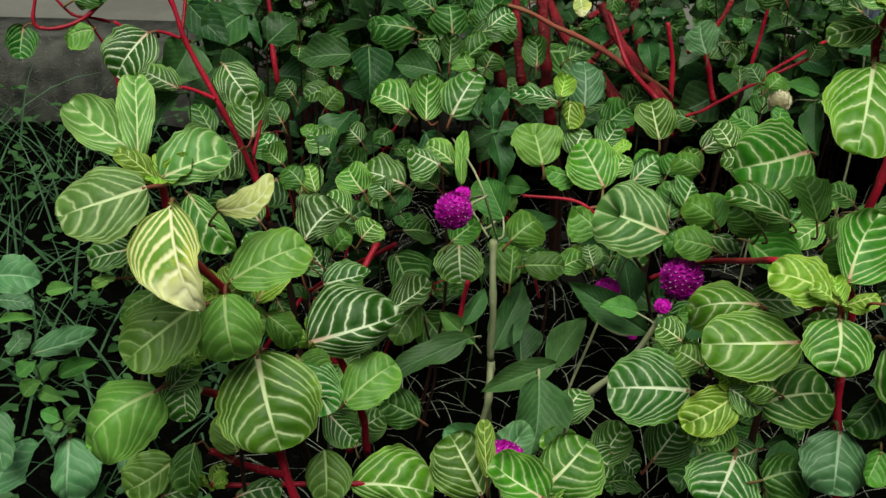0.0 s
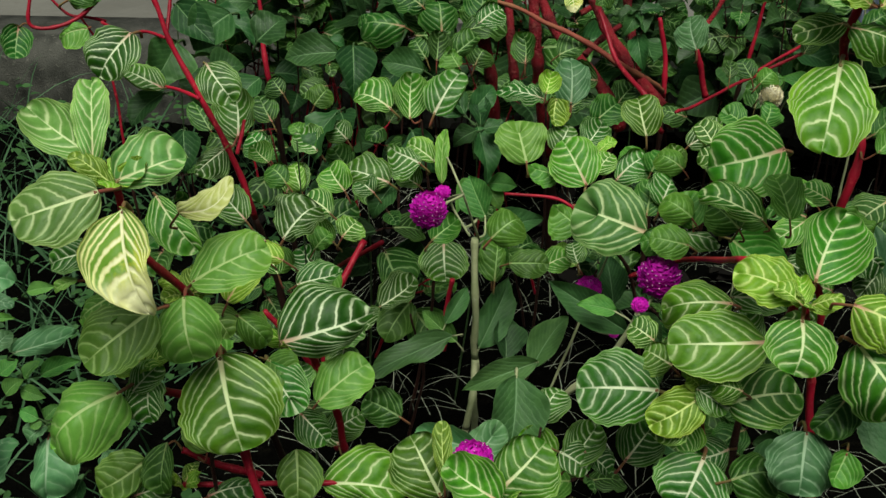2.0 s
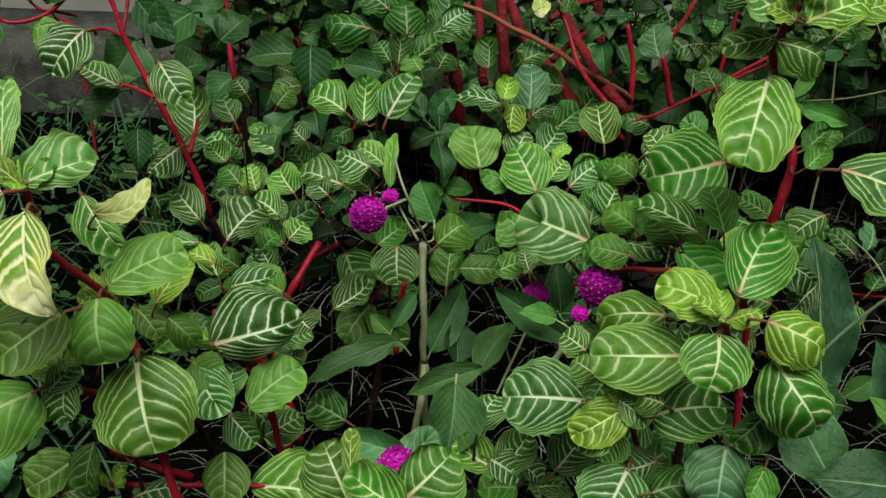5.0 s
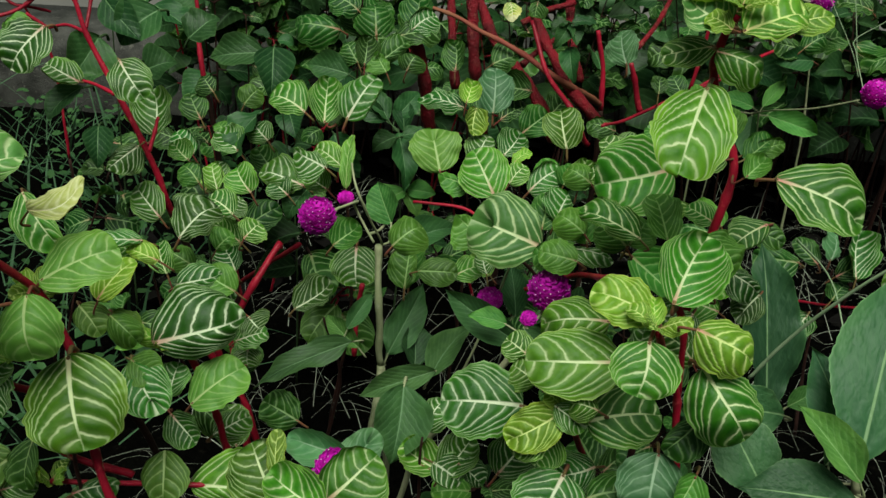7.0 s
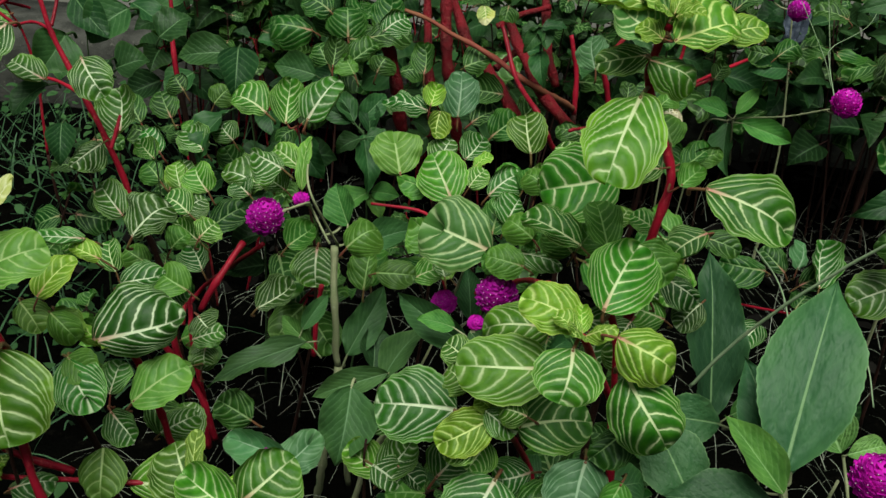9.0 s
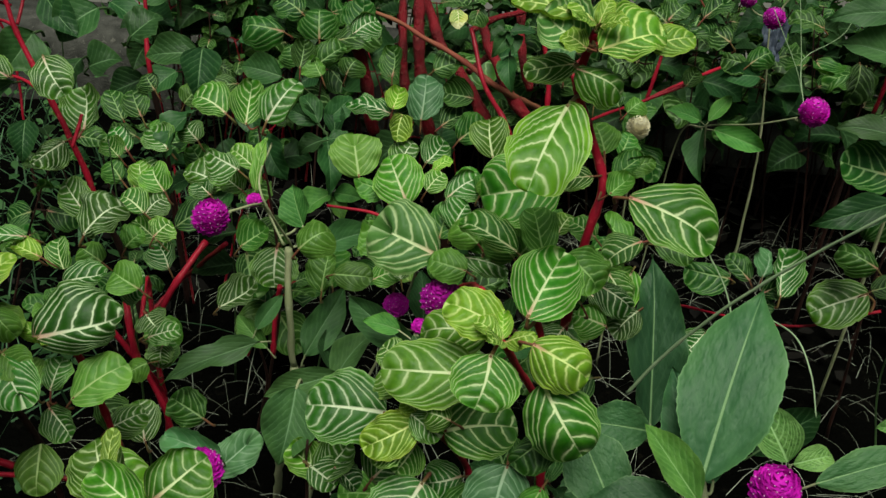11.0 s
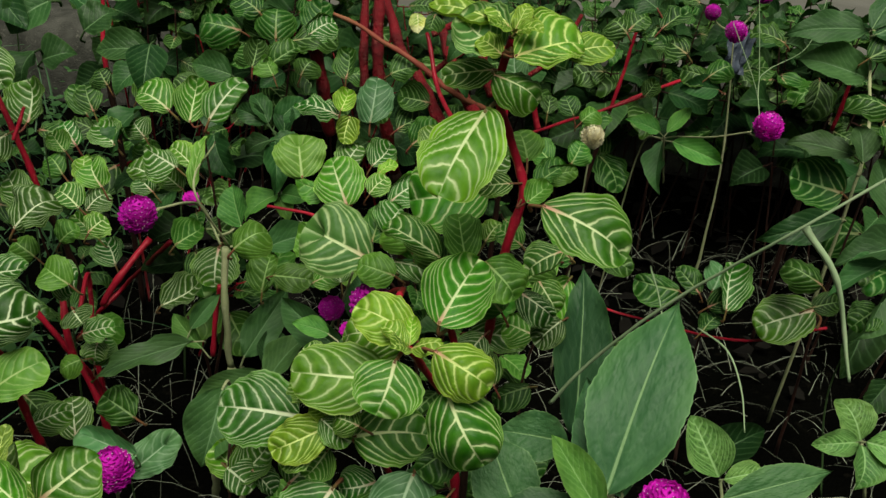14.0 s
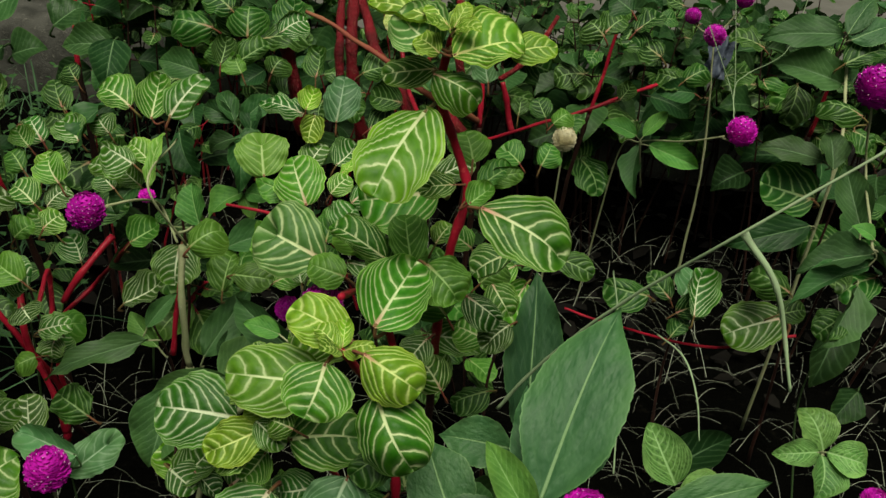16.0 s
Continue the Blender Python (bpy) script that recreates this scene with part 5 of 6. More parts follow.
leaf(p, "G", (0.66, 1.11, 0.409), (0.583, 1.121, 0.422), 0.043)
leaf(p, "G", (0.651, 1.121, 0.459), (0.563, 1.112, 0.449), 0.038)
leaf(p, "G", (0.617, 0.83, 0.362), (0.601, 0.869, 0.406), 0.029)
leaf(p, "G", (0.616, 0.787, 0.361), (0.555, 0.773, 0.345), 0.029)
leaf(p, "W", (0.6, 0.903, 0.329), (0.525, 0.884, 0.307), 0.031)
leaf(p, "G", (0.615, 0.786, 0.35), (0.551, 0.76, 0.321), 0.022)
leaf(p, "G", (0.626, 0.822, 0.315), (0.597, 0.78, 0.268), 0.029)
leaf(p, "G", (0.616, 0.935, 0.374), (0.611, 0.963, 0.404), 0.027)
leaf(p, "L", (0.611, 0.783, 0.376), (0.592, 0.788, 0.382), 0.013)
leaf(p, "B", (0.647, 1.101, 0.464), (0.675, 1.135, 0.501), 0.027)
leaf(p, "B", (0.652, 1.101, 0.458), (0.701, 1.119, 0.478), 0.031)
flower(p, (0.597, 0.836, 0.483), 0.036, 1.0, "magenta")
finish(p)
p = plant("weed", (0.227, 1.072, 0.412), 0)
leaf(p, "W", (0.226, 1.067, 0.415), (0.204, 1.06, 0.406), 0.017)
leaf(p, "W", (0.226, 1.068, 0.413), (0.233, 1.051, 0.395), 0.018)
leaf(p, "W", (0.226, 1.06, 0.417), (0.256, 1.061, 0.418), 0.016)
leaf(p, "W", (0.227, 1.065, 0.389), (0.232, 1.037, 0.359), 0.021)
leaf(p, "W", (0.226, 1.07, 0.412), (0.209, 1.051, 0.391), 0.018)
leaf(p, "Z", (0.163, 1.161, 0.41), (0.167, 1.145, 0.392), 0.020)
leaf(p, "D", (0.19, 1.079, 0.432), (0.186, 1.064, 0.415), 0.024)
leaf(p, "D", (0.281, 1.022, 0.313), (0.25, 1.028, 0.319), 0.026)
finish(p)
p = plant("trunk", (0.127, 1.163, 0.425), 4)
stem(p, 0.0072, 0.0085, (0.118, 1.165, 0.431), (0.121, 1.145, 0.391), (0.126, 1.134, 0.348), (0.133, 1.148, 0.289), (0.149, 1.174, 0.207))
stem(p, 0.0066, 0.0085, (0.117, 1.193, 0.418), (0.131, 1.181, 0.395), (0.148, 1.157, 0.369), (0.172, 1.133, 0.344), (0.190, 1.103, 0.329), (0.205, 1.084, 0.312), (0.223, 1.097, 0.272))
stem(p, 0.0066, 0.0082, (0.188, 1.164, 0.403), (0.198, 1.154, 0.383), (0.217, 1.119, 0.357), (0.235, 1.086, 0.336), (0.259, 1.075, 0.313), (0.283, 1.101, 0.275))
stem(p, 0.0060, 0.0066, (0.235, 1.240, 0.415), (0.238, 1.221, 0.379), (0.244, 1.205, 0.349), (0.257, 1.207, 0.307))
stem(p, 0.0070, 0.0085, (0.055, 1.082, 0.383), (0.066, 1.076, 0.371), (0.072, 1.080, 0.334), (0.081, 1.095, 0.276))
stem(p, 0.0055, 0.0070, (0.091, 1.231, 0.408), (0.097, 1.203, 0.353), (0.105, 1.195, 0.293))
stem(p, 0.0040, 0.0048, (0.241, 1.211, 0.403), (0.205, 1.204, 0.391), (0.179, 1.196, 0.378))
stem(p, 0.0040, 0.0048, (0.224, 1.171, 0.371), (0.200, 1.163, 0.356), (0.182, 1.144, 0.343))
stem(p, 0.0032, 0.0040, (0.351, 1.191, 0.423), (0.335, 1.174, 0.391), (0.316, 1.162, 0.369), (0.294, 1.162, 0.349))
finish(p)
p = plant("branch", (0.057, 1.194, 0.405), 1)
stem(p, 0.0024, 0.0050, (0.044, 1.114, 0.424), (0.115, 1.103, 0.398), (0.173, 1.082, 0.375), (0.225, 1.070, 0.348), (0.277, 1.146, 0.300))
finish(p)
p = plant("weed", (-0.083, 0.737, 0.389), 0)
leaf(p, "D", (-0.192, 1.246, 0.18), (-0.236, 1.243, 0.176), 0.031)
leaf(p, "W", (-0.08, 0.939, 0.273), (-0.111, 0.924, 0.257), 0.027)
leaf(p, "D", (-0.096, 0.911, 0.225), (-0.062, 0.93, 0.245), 0.031)
leaf(p, "W", (-0.018, 0.859, 0.3), (-0.038, 0.837, 0.276), 0.025)
leaf(p, "L", (-0.247, 0.57, 0.241), (-0.262, 0.574, 0.245), 0.011)
leaf(p, "L", (-0.246, 0.571, 0.238), (-0.254, 0.568, 0.235), 0.010)
leaf(p, "T", (-0.245, 0.573, 0.233), (-0.258, 0.565, 0.224), 0.016)
leaf(p, "L", (-0.249, 0.581, 0.232), (-0.24, 0.589, 0.24), 0.010)
leaf(p, "L", (-0.248, 0.58, 0.229), (-0.24, 0.577, 0.226), 0.008)
leaf(p, "T", (-0.289, 0.558, 0.257), (-0.27, 0.53, 0.226), 0.022)
leaf(p, "T", (-0.291, 0.545, 0.196), (-0.274, 0.571, 0.225), 0.031)
leaf(p, "W", (-0.241, 0.58, 0.189), (-0.225, 0.586, 0.196), 0.013)
leaf(p, "W", (-0.228, 0.576, 0.182), (-0.23, 0.563, 0.168), 0.017)
leaf(p, "T", (-0.221, 0.592, 0.177), (-0.205, 0.599, 0.185), 0.017)
finish(p)
p = plant("bloodleaf", (0.108, 0.589, 0.231), 0)
leaf(p, "I", (0.111, 0.602, 0.227), (0.123, 0.619, 0.246), 0.025)
leaf(p, "J", (0.119, 0.588, 0.204), (0.092, 0.598, 0.215), 0.027)
leaf(p, "I", (0.134, 0.55, 0.243), (0.152, 0.54, 0.232), 0.019)
leaf(p, "I", (0.124, 0.544, 0.236), (0.144, 0.562, 0.256), 0.026)
finish(p, False)
p = plant("bloodleaf", (-0.357, 1.347, 0.111), 0)
leaf(p, "D", (-0.325, 1.355, 0.159), (-0.355, 1.386, 0.193), 0.037)
leaf(p, "D", (-0.398, 1.354, 0.127), (-0.351, 1.35, 0.123), 0.037)
leaf(p, "D", (-0.259, 1.234, 0.186), (-0.299, 1.242, 0.196), 0.036)
finish(p)
p = plant("bloodleaf", (0.351, 0.825, 0.287), 0)
leaf(p, "D", (0.351, 0.818, 0.295), (0.317, 0.824, 0.301), 0.028)
finish(p)
p = plant("bloodleaf", (0.642, 0.958, 0.414), 0)
leaf(p, "D", (0.651, 1.096, 0.434), (0.701, 1.113, 0.453), 0.035)
leaf(p, "D", (0.635, 0.956, 0.422), (0.595, 0.963, 0.429), 0.028)
leaf(p, "D", (0.628, 0.95, 0.409), (0.649, 0.94, 0.399), 0.029)
finish(p)
p = plant("bloodleaf", (-5.624, 54.847, -14.957), 0)
leaf(p, "D", (0.018, 1.082, 0.384), (0.013, 1.111, 0.416), 0.044, form="droop")
leaf(p, "I", (0.056, 1.066, 0.395), (0.083, 1.081, 0.412), 0.035, form="roll")
leaf(p, "Y", (0.122, 0.910, 0.373), (0.127, 0.925, 0.389), 0.021, form="cup")
leaf(p, "D", (-0.003, 1.094, 0.408), (-0.035, 1.104, 0.420), 0.037, form="wavy")
leaf(p, "D", (0.057, 1.090, 0.397), (0.063, 1.113, 0.423), 0.037, form="cup")
leaf(p, "P", (0.039, 0.987, 0.374), (0.028, 1.000, 0.388), 0.026)
finish(p, False)
p = plant("bloodleaf", (8.164, 45.705, -17.755), 0)
leaf(p, "I", (0.133, 0.874, 0.329), (0.145, 0.893, 0.350), 0.033, form="roll")
leaf(p, "I", (0.159, 0.878, 0.335), (0.175, 0.893, 0.352), 0.029, form="cup")
leaf(p, "Y", (0.168, 0.856, 0.337), (0.184, 0.866, 0.347), 0.012)
leaf(p, "P", (0.213, 0.830, 0.330), (0.226, 0.845, 0.346), 0.027, form="droop")
leaf(p, "P", (0.199, 0.847, 0.319), (0.202, 0.867, 0.341), 0.028, form="roll")
leaf(p, "J", (0.165, 0.829, 0.329), (0.179, 0.842, 0.342), 0.022, form="flat")
finish(p, False)
p = plant("bloodleaf", (1.959, 48.480, -23.930), 0)
leaf(p, "P", (0.071, 0.730, 0.311), (0.095, 0.743, 0.326), 0.033, form="droop")
leaf(p, "P", (0.023, 0.728, 0.309), (0.044, 0.740, 0.322), 0.026, form="cup")
leaf(p, "I", (0.150, 0.792, 0.257), (0.145, 0.806, 0.271), 0.023, form="roll")
leaf(p, "P", (0.089, 0.791, 0.256), (0.125, 0.792, 0.256), 0.027, form="flat")
finish(p, False)
p = plant("bloodleaf", (4.489, 50.255, -22.954), 0)
leaf(p, "J", (0.223, 0.804, 0.337), (0.230, 0.823, 0.357), 0.023, form="cup")
leaf(p, "P", (0.187, 0.697, 0.350), (0.194, 0.718, 0.372), 0.027, form="flat")
leaf(p, "P", (0.244, 0.650, 0.364), (0.225, 0.663, 0.378), 0.026, form="droop")
leaf(p, "J", (0.121, 0.809, 0.243), (0.146, 0.817, 0.252), 0.024, form="wavy")
leaf(p, "J", (0.250, 0.769, 0.376), (0.237, 0.785, 0.394), 0.027, form="roll")
leaf(p, "P", (0.233, 0.798, 0.347), (0.211, 0.808, 0.357), 0.025, form="droop")
finish(p, False)
p = plant("bloodleaf", (-17.403, 45.096, -29.937), 0)
leaf(p, "J", (-0.085, 0.641, 0.323), (-0.094, 0.657, 0.341), 0.019, form="fold")
leaf(p, "Y", (-0.097, 0.545, 0.356), (-0.077, 0.563, 0.377), 0.020, form="fold")
leaf(p, "J", (-0.083, 0.593, 0.361), (-0.101, 0.598, 0.367), 0.017, form="roll")
leaf(p, "I", (-0.028, 0.647, 0.287), (-0.017, 0.640, 0.280), 0.025, form="cup")
leaf(p, "Q", (-0.073, 0.551, 0.280), (-0.086, 0.566, 0.296), 0.023, form="droop")
leaf(p, "I", (-0.061, 0.552, 0.280), (-0.057, 0.567, 0.298), 0.021, form="wavy")
leaf(p, "I", (-0.049, 0.605, 0.208), (-0.024, 0.616, 0.220), 0.025, form="droop")
finish(p, False)
p = plant("bloodleaf", (-12.371, 42.904, -20.914), 0)
leaf(p, "J", (-0.123, 0.877, 0.280), (-0.116, 0.896, 0.301), 0.025, form="roll")
leaf(p, "J", (-0.064, 0.777, 0.280), (-0.087, 0.788, 0.292), 0.023, form="cup")
leaf(p, "P", (-0.089, 0.714, 0.290), (-0.112, 0.722, 0.299), 0.023, form="droop")
leaf(p, "I", (-0.092, 0.822, 0.281), (-0.076, 0.835, 0.296), 0.027, form="roll")
leaf(p, "D", (-0.071, 0.936, 0.282), (-0.088, 0.950, 0.298), 0.029, form="cup")
finish(p, False)
p = plant("bloodleaf", (-5.929, 43.781, -16.556), 0)
leaf(p, "J", (-0.104, 0.854, 0.294), (-0.113, 0.872, 0.314), 0.025, form="roll")
leaf(p, "J", (-0.141, 0.893, 0.305), (-0.158, 0.904, 0.316), 0.024, form="cup")
leaf(p, "I", (-0.066, 0.904, 0.326), (-0.083, 0.918, 0.340), 0.027, form="droop")
leaf(p, "P", (-0.116, 0.950, 0.307), (-0.131, 0.962, 0.319), 0.025)
leaf(p, "D", (-0.148, 1.019, 0.331), (-0.162, 1.031, 0.345), 0.028, form="roll")
leaf(p, "P", (-0.115, 1.014, 0.321), (-0.101, 1.027, 0.336), 0.028)
leaf(p, "I", (-0.034, 0.836, 0.301), (-0.050, 0.845, 0.311), 0.026, form="fold")
finish(p, False)
p = plant("bloodleaf", (-25.371, 50.002, -23.862), 0)
leaf(p, "J", (-0.060, 0.739, 0.326), (-0.082, 0.748, 0.336), 0.029, form="roll")
leaf(p, "J", (-0.050, 0.730, 0.309), (-0.038, 0.740, 0.320), 0.026, form="wavy")
leaf(p, "J", (-0.051, 0.766, 0.334), (-0.066, 0.781, 0.351), 0.028, form="fold")
leaf(p, "P", (-0.111, 0.821, 0.315), (-0.128, 0.832, 0.327), 0.027, form="roll")
leaf(p, "I", (-0.094, 0.900, 0.315), (-0.115, 0.912, 0.328), 0.033, form="cup")
leaf(p, "I", (-0.152, 0.941, 0.291), (-0.173, 0.958, 0.309), 0.034, form="roll")
leaf(p, "D", (-0.159, 1.004, 0.305), (-0.176, 1.025, 0.327), 0.030, form="flat")
leaf(p, "P", (-0.072, 0.725, 0.300), (-0.059, 0.734, 0.311), 0.023)
finish(p, False)
p = plant("bloodleaf", (-15.430, 54.526, -16.134), 0)
leaf(p, "D", (-0.056, 1.100, 0.373), (-0.049, 1.123, 0.397), 0.044, form="droop")
leaf(p, "D", (0.003, 1.043, 0.365), (-0.011, 1.060, 0.383), 0.031, form="roll")
leaf(p, "D", (-0.000, 1.106, 0.379), (-0.019, 1.124, 0.398), 0.035, form="cup")
leaf(p, "D", (0.055, 1.043, 0.359), (0.066, 1.057, 0.375), 0.030, form="droop")
leaf(p, "D", (0.054, 1.131, 0.378), (0.058, 1.153, 0.402), 0.036, form="roll")
finish(p, False)
p = plant("bloodleaf", (-2.855, 53.804, -29.807), 0)
leaf(p, "J", (0.238, 0.681, 0.404), (0.216, 0.683, 0.406), 0.024, form="roll")
leaf(p, "P", (0.217, 0.679, 0.358), (0.196, 0.689, 0.369), 0.025, form="droop")
leaf(p, "P", (0.247, 0.659, 0.360), (0.260, 0.673, 0.375), 0.028, form="flat")
leaf(p, "J", (0.297, 0.634, 0.394), (0.279, 0.641, 0.402), 0.019, form="fold")
leaf(p, "J", (0.272, 0.651, 0.385), (0.281, 0.661, 0.397), 0.018, form="roll")
leaf(p, "P", (0.211, 0.651, 0.349), (0.183, 0.656, 0.353), 0.025, form="flat")
leaf(p, "P", (0.288, 0.578, 0.373), (0.269, 0.591, 0.387), 0.027, form="droop")
leaf(p, "J", (0.314, 0.678, 0.346), (0.331, 0.663, 0.329), 0.025, form="wavy")
leaf(p, "P", (0.306, 0.677, 0.345), (0.325, 0.687, 0.357), 0.023, form="droop")
leaf(p, "J", (0.315, 0.642, 0.320), (0.292, 0.647, 0.325), 0.028, form="roll")
leaf(p, "J", (0.290, 0.590, 0.308), (0.271, 0.603, 0.323), 0.026, form="droop")
leaf(p, "I", (0.278, 0.570, 0.359), (0.268, 0.559, 0.347), 0.021, form="flat")
finish(p, False)
p = plant("bloodleaf", (-14.487, 56.982, -46.013), 0)
leaf(p, "J", (0.180, 0.527, 0.329), (0.164, 0.534, 0.336), 0.025, form="roll")
leaf(p, "J", (0.176, 0.568, 0.321), (0.161, 0.575, 0.329), 0.023, form="wavy")
leaf(p, "J", (0.185, 0.497, 0.314), (0.164, 0.490, 0.306), 0.026, form="wavy")
leaf(p, "J", (0.213, 0.489, 0.338), (0.197, 0.491, 0.341), 0.019, form="droop")
leaf(p, "J", (0.192, 0.513, 0.299), (0.181, 0.500, 0.285), 0.024, form="cup")
leaf(p, "I", (0.118, 0.548, 0.243), (0.138, 0.540, 0.234), 0.030, form="roll")
leaf(p, "I", (0.222, 0.522, 0.270), (0.198, 0.517, 0.265), 0.028, form="droop")
finish(p, False)
p = plant("stalk", (0.496, 0.521, 0.537), 7)
stem(p, 0.0009, 0.0016, (0.496, 0.521, 0.537), (0.437, 0.516, 0.484), (0.407, 0.542, 0.439), (0.38, 0.564, 0.395), (0.363, 0.577, 0.364), (0.343, 0.586, 0.328), (0.329, 0.591, 0.299))
stem(p, 0.0010, 0.0026, (0.481, 0.508, 0.398), (0.473, 0.515, 0.425), (0.458, 0.515, 0.458), (0.438, 0.52, 0.482))
stem(p, 0.0006, 0.0009, (0.48, 0.644, 0.258), (0.475, 0.663, 0.283), (0.465, 0.688, 0.3), (0.451, 0.733, 0.29))
stem(p, 0.0007, 0.0008, (0.415, 0.595, 0.256), (0.415, 0.643, 0.287), (0.412, 0.7, 0.32), (0.417, 0.805, 0.304))
stem(p, 0.0006, 0.0007, (0.636, 1.239, 0.473), (0.624, 1.228, 0.408), (0.586, 1.229, 0.374), (0.554, 1.132, 0.38), (0.554, 1.065, 0.338))
stem(p, 0.0005, 0.0006, (0.516, 1.156, 0.442), (0.548, 1.135, 0.385), (0.559, 1.124, 0.357))
stem(p, 0.0005, 0.0006, (0.537, 1.159, 0.478), (0.549, 1.143, 0.415), (0.555, 1.13, 0.374))
finish(p)
p = plant("bloodleaf", (-0.435, 1.218, 0.359), 3)
stem(p, 0.0018, 0.0024, (-0.435, 1.218, 0.359), (-0.416, 1.224, 0.315), (-0.404, 1.219, 0.25), (-0.399, 1.208, 0.161))
stem(p, 0.0027, 0.0032, (-0.481, 1.197, 0.396), (-0.485, 1.186, 0.36), (-0.475, 1.188, 0.351), (-0.455, 1.197, 0.351), (-0.431, 1.209, 0.361), (-0.404, 1.224, 0.384))
stem(p, 0.0021, 0.0024, (-0.474, 1.22, 0.386), (-0.452, 1.223, 0.361), (-0.432, 1.229, 0.355), (-0.413, 1.244, 0.346))
leaf(p, "D", (-0.5, 1.189, 0.353), (-0.498, 1.158, 0.319), 0.036)
leaf(p, "Q", (-0.422, 1.205, 0.347), (-0.457, 1.195, 0.336), 0.036)
leaf(p, "D", (-0.421, 1.218, 0.383), (-0.405, 1.226, 0.392), 0.047)
leaf(p, "D", (-0.444, 1.213, 0.38), (-0.404, 1.22, 0.388), 0.047)
finish(p)
p = plant("weed", (0.654, 0.915, 0.231), 0)
leaf(p, "U", (0.669, 0.943, 0.219), (0.642, 0.891, 0.162), 0.041)
leaf(p, "U", (0.679, 0.871, 0.178), (0.653, 0.847, 0.152), 0.032)
leaf(p, "U", (0.503, 0.821, 0.082), (0.571, 0.853, 0.118), 0.037)
finish(p)
p = plant("weed", (0.051, 0.543, 0.235), 0)
leaf(p, "T", (0.061, 0.535, 0.254), (0.021, 0.542, 0.261), 0.023)
leaf(p, "T", (0.052, 0.54, 0.233), (0.08, 0.561, 0.256), 0.025)
finish(p)
p = plant("amaranth", (0.055, 0.507, 0.265), 0)
flower(p, (0.059, 0.5, 0.271), 0.028, 1.05, "magenta")
finish(p)
p = plant("amaranth", (0.555, 1.316, 0.395), 0)
flower(p, (0.542, 1.247, 0.411), 0.027, 1.0, "magenta")
flower(p, (0.523, 1.316, 0.416), 0.021, 1.0, "magenta")
flower(p, (0.58, 1.311, 0.446), 0.024, 1.0, "magenta")
finish(p)
p = plant("amaranth", (0.419, 0.535, 0.274), 0)
flower(p, (0.367, 0.39, 0.393), 0.024, 0.95, "magenta")
flower(p, (0.631, 0.673, 0.204), 0.022, 0.9, "magenta")
finish(p)

# ---- the rest of the bed: small shoots that close the canopy ----
def shoot(x, y, top, pairs, size, kinds, lean=0.03):
    """A young bloodleaf shoot: crossed pairs of leaves round a red or shade-darkened stem."""
    apex = Vector((x, y, top))
    p = plant("bloodleaf", apex, 1)
    p.stem_mat = p.stalk_mat = rng.choice((SHADED_STEM, SHADED_STEM, DARK_STEM, RED_STEM)) if x < 0.15 else SHADED_STEM
    foot = Vector((x + rng.uniform(-0.09, 0.09), y + rng.uniform(-0.02, 0.09), -0.01))
    stem(p, 0.0011, 0.0022, apex, apex.lerp(foot, 0.35) + Vector((0, 0, 0.02)), apex.lerp(foot, 0.7) + Vector((0, 0, 0.02)), foot)
    line = p.lines[0]
    turn = rng.uniform(0, 6.28)
    for k in range(pairs):
        node = line[min(len(line) - 2, int(k * 3.1))] - UP * 0.004 * k
        turn += math.pi / 2 + rng.uniform(-0.3, 0.3)
        grow = size * (0.55 + 0.5 * min(1.0, k / 2.0)) * rng.uniform(0.8, 1.15)
        for half in (0, math.pi):
            if k > 1 and rng.random() < 0.15:
                continue
            a = turn + half + rng.uniform(-0.25, 0.25)
            out = Vector((math.cos(a), math.sin(a), rng.uniform(-0.35, 0.45) - 0.12 * k)).normalized()
            base = node + out * grow * 0.22
            tip = base + out * grow
            n = UP * 1.0 + Vector((rng.uniform(-0.7, 0.7), -0.45 + rng.uniform(-0.7, 0.6), 0)) + out * 0.15
            leaf(p, rng.choice(kinds), base, tip, grow * rng.uniform(0.72, 0.95), n, small=True, stalk=True)
    finish(p, False)


def scatter(x0, x1, y0, y1, gap, rule):
    """Uneven rows of places; rule() gives the height there, or 0 for none."""
    y = y0
    while y < y1:
        x = x0 + rng.uniform(0, gap)
        while x < x1:
            px, py = x + rng.uniform(-0.4, 0.4) * gap, y + rng.uniform(-0.4, 0.4) * gap
            h = rule(px, py)
            if h > 0:
                yield px, py, h
            x += gap
        y += gap * 0.9


def back_height(x, y):
    left = -0.30 - 0.10 * (y - 0.9)
    if x < left + 0.05 * noise.noise(Vector((y * 7, 0, 0))):
        return 0
    if 0.36 < x < 0.74 and y < 1.42:
        return 0
    if rng.random() < (0.60 if x > 0.40 else 0.70):
        return 0
    if 0.04 < x < 0.42 and y < 1.30:
        return 0.14 + 0.03 * noise.noise(Vector((x * 6, y * 6, 2)))
    return 0.23 + 0.06 * noise.noise(Vector((x * 6, y * 6, 2))) + 0.34 * max(0.0, y - 1.12) + 0.06 * max(0.0, x - 0.3)


# mostly kinds D and U here, whose colours carry the shade
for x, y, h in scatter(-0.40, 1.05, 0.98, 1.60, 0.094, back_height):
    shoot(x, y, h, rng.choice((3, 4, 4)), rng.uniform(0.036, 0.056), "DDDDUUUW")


def far_height(x, y):
    if x > 0.92 and y > 1.6:
        return 0
    if x < 0.05 and rng.random() < 0.40:
        return 0
    return (0.35 if 0.05 < x < 0.42 else 0.44 if x < 0.05 else 0.38) + 0.10 * noise.noise(Vector((x * 4, y * 4, 7)))


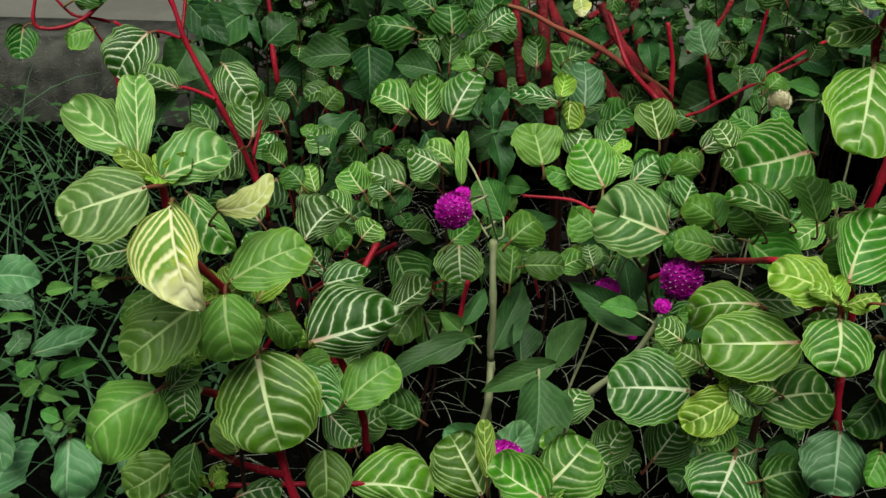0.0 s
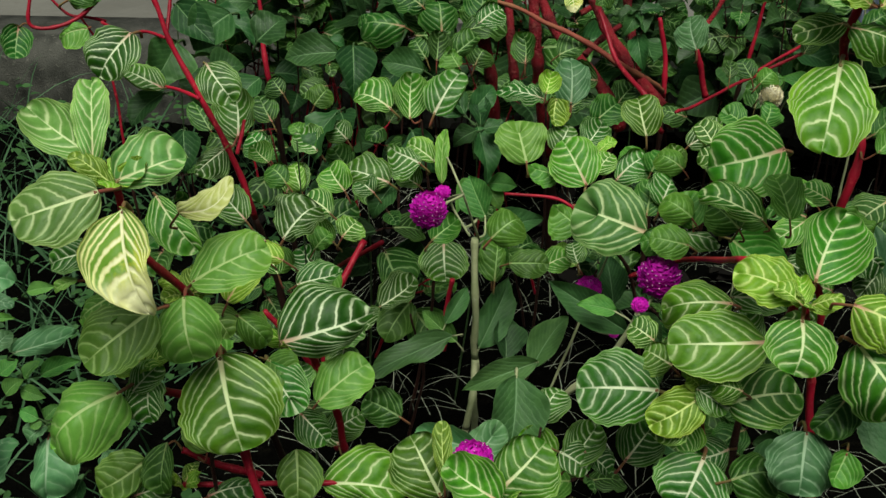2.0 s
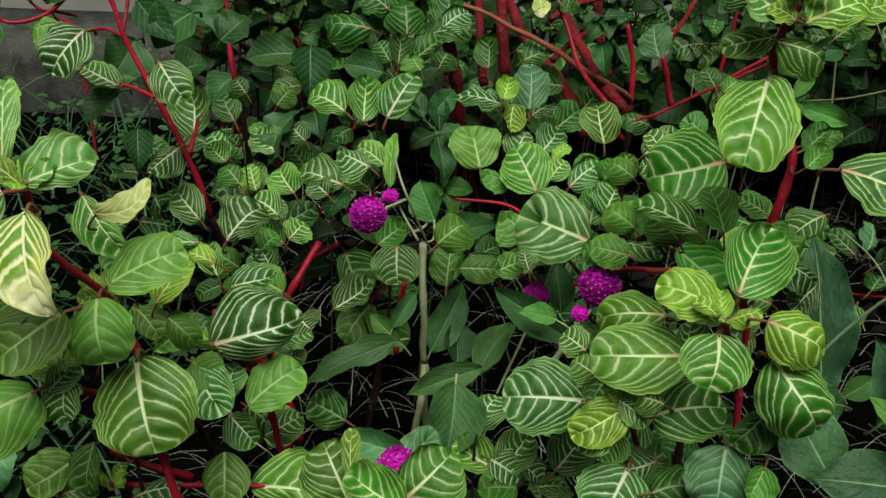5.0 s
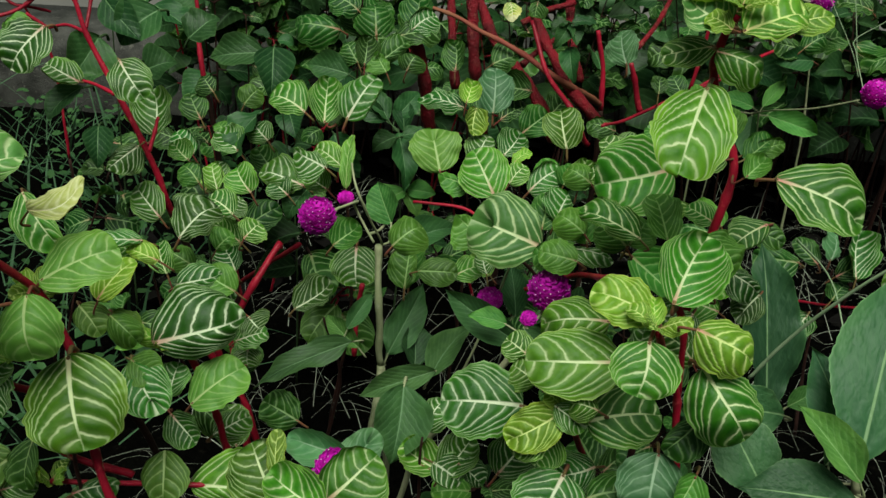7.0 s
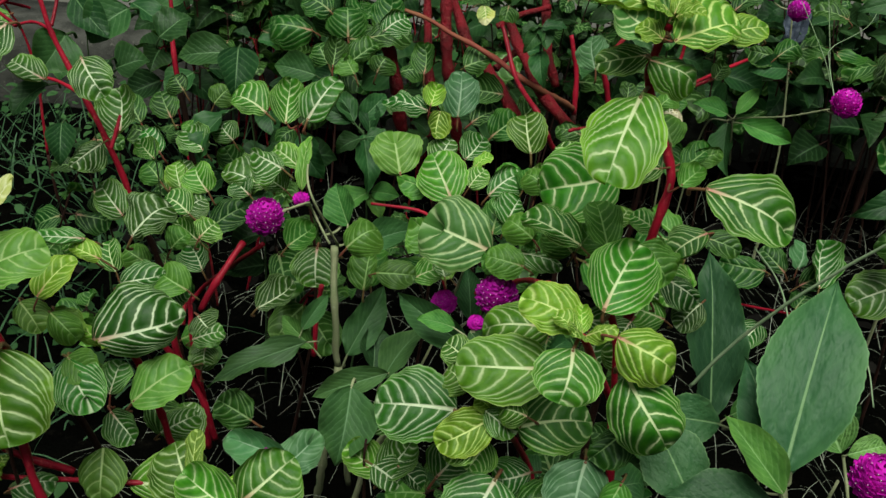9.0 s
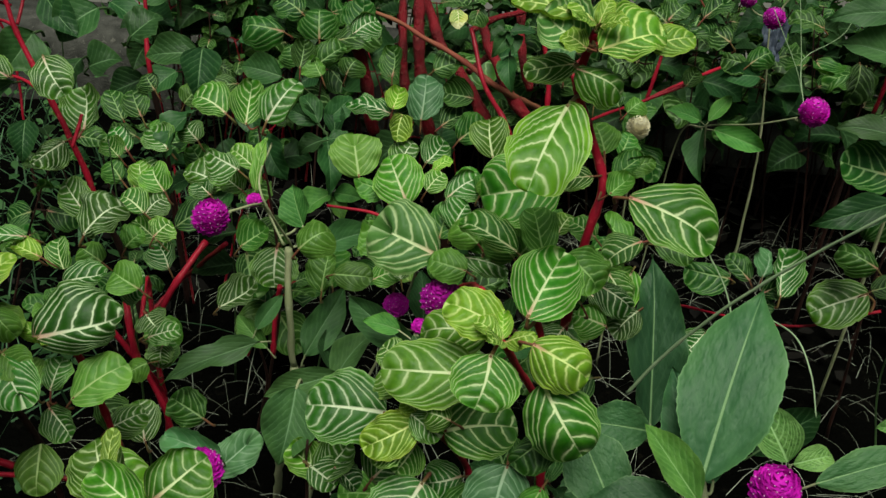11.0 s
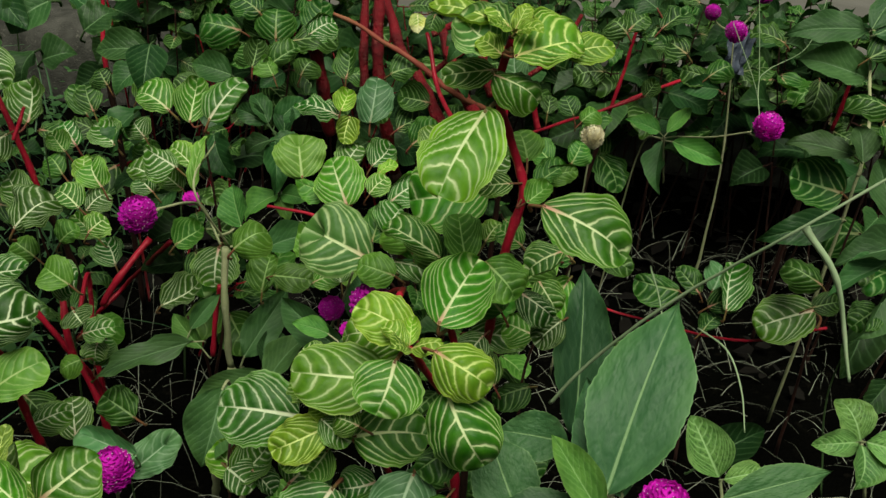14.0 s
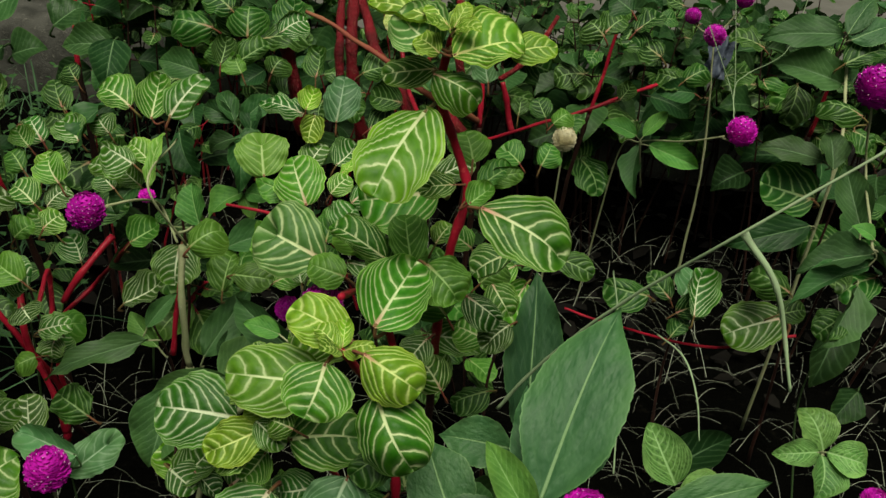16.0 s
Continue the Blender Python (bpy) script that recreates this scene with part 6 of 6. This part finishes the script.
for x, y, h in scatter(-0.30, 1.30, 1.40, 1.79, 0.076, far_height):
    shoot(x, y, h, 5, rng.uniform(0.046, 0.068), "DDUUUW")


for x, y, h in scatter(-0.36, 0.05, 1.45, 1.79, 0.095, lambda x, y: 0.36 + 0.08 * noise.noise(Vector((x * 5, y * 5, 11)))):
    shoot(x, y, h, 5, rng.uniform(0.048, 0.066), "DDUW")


def low_height(x, y):
    if 0.35 < x < 0.80 or (-0.12 < x < 0.15 and y < 0.86):
        return 0
    if x < -0.22:
        return 0
    return 0 if rng.random() < 0.62 else 0.10 + 0.05 * noise.noise(Vector((x * 7, y * 7, 5)))


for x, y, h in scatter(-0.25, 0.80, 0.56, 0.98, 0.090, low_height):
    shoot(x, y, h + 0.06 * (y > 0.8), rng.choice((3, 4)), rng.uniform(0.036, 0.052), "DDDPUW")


# ---- grass, creepers, straw and dead leaves on the soil ----
def strands(count, where, length, radius, lift, droop):
    verts, faces = [], []
    for _ in range(count):
        x, y = where()
        a, l = rng.uniform(0, 6.28), rng.uniform(*length)
        rise = rng.uniform(*lift)
        way = Vector((math.cos(a), math.sin(a), rise)).normalized()
        p0 = Vector((x, y, max(0.0, soil_height(x, y)) + rng.uniform(0, 0.03)))
        side = way.cross(UP).normalized() * rng.uniform(*radius)
        n0 = len(verts)
        for k in range(5):
            t = k / 4
            p = p0 + way * l * t - UP * droop * l * t * t
            thin = 1 - 0.75 * t
            verts += [p - side * thin, p + UP * side.length * 0.5 * thin, p + side * thin]
        for k in range(4):
            b = n0 + k * 3
            faces += [(b, b + 1, b + 4, b + 3), (b + 1, b + 2, b + 5, b + 4)]
    return verts, faces


def in_box(x0, x1, y0, y1):
    return lambda: (rng.uniform(x0, x1), rng.uniform(y0, y1))


tagged(new("grass", from_lists("grass", *strands(900, in_box(-1.15, -0.20, 0.45, 1.72), (0.07, 0.25), (0.0010, 0.0028), (0.5, 2.6), 0.35), GRASS)), "fine green grass beside the bed", "grass", kind="stuff")
tagged(new("straw", from_lists("straw", *strands(1100, in_box(-0.2, 0.95, 0.45, 1.5), (0.04, 0.19), (0.00028, 0.0006), (0.2, 1.6), 0.6), STRAW)), "dry straw and grass stalks on the soil", "straw", kind="stuff")


def specks(count, where, size, low, high):
    """Small oval leaves lying or standing at all angles."""
    verts, faces = [], []
    for _ in range(count):
        x, y = where()
        a, s = rng.uniform(0, 6.28), rng.uniform(*size)
        way = Vector((math.cos(a), math.sin(a), rng.uniform(-0.4, 0.5))).normalized()
        side = way.cross(Vector((rng.uniform(-0.4, 0.4), rng.uniform(-0.6, 0.2), 1))).normalized()
        n = side.cross(way)
        p = Vector((x, y, max(0.0, soil_height(x, y)) + rng.uniform(low, high)))
        n0 = len(verts)
        verts += [p, p + way * s * 0.35 + side * s * 0.30 + n * s * 0.06, p + way * s * 0.5 - n * s * 0.02, p + way * s * 0.35 - side * s * 0.30 + n * s * 0.06,
                  p + way * s * 0.75 + side * s * 0.22 + n * s * 0.04, p + way * s * 0.75 - side * s * 0.22 + n * s * 0.04, p + way * s - n * s * 0.08]
        faces += [(n0, n0 + 2, n0 + 1), (n0, n0 + 3, n0 + 2), (n0 + 1, n0 + 2, n0 + 4), (n0 + 3, n0 + 5, n0 + 2), (n0 + 2, n0 + 6, n0 + 4), (n0 + 2, n0 + 5, n0 + 6)]
    return verts, faces


tagged(new("ground_creeper", from_lists("ground_creeper", *specks(1300, in_box(-1.1, -0.20, 0.45, 1.80), (0.010, 0.026), 0.0, 0.09), CREEPER)), "small-leaved green creeper on the soil", "creeper", kind="stuff")
tagged(new("leaf_litter", from_lists("leaf_litter", *specks(400, in_box(-0.4, 1.0, 1.1, 1.80), (0.012, 0.045), 0.0, 0.012), LITTER)), "dead leaves on the soil, blackened in colour for shade", "litter", kind="stuff")


# ---- a crumpled blue-grey scrap among the stems ----
def scrap():
    verts, faces, n = [], [], 14
    for j in range(n + 1):
        for i in range(n + 1):
            u, v = i / n - 0.5, j / n - 0.5
            fold = 0.012 * noise.noise(Vector((u * 5, v * 4, 9))) + 0.005 * noise.noise(Vector((u * 14, v * 12, 4)))
            verts.append((u * 0.042 * (1 + 0.3 * v), fold, v * 0.075))
    for j in range(n):
        for i in range(n):
            a = j * (n + 1) + i
            faces.append((a, a + 1, a + n + 2, a + n + 1))
    return from_lists("plastic_scrap", verts, faces, SCRAP)


thing = new("plastic_scrap", scrap())
thing.matrix_world = pose(0.573, 1.351, 0.360, -14, 8, 12) @ Matrix.Diagonal((0.75, 1.0, 0.75, 1))
tagged(thing, "crumpled blue-grey plastic scrap caught among the stems", "scrap")
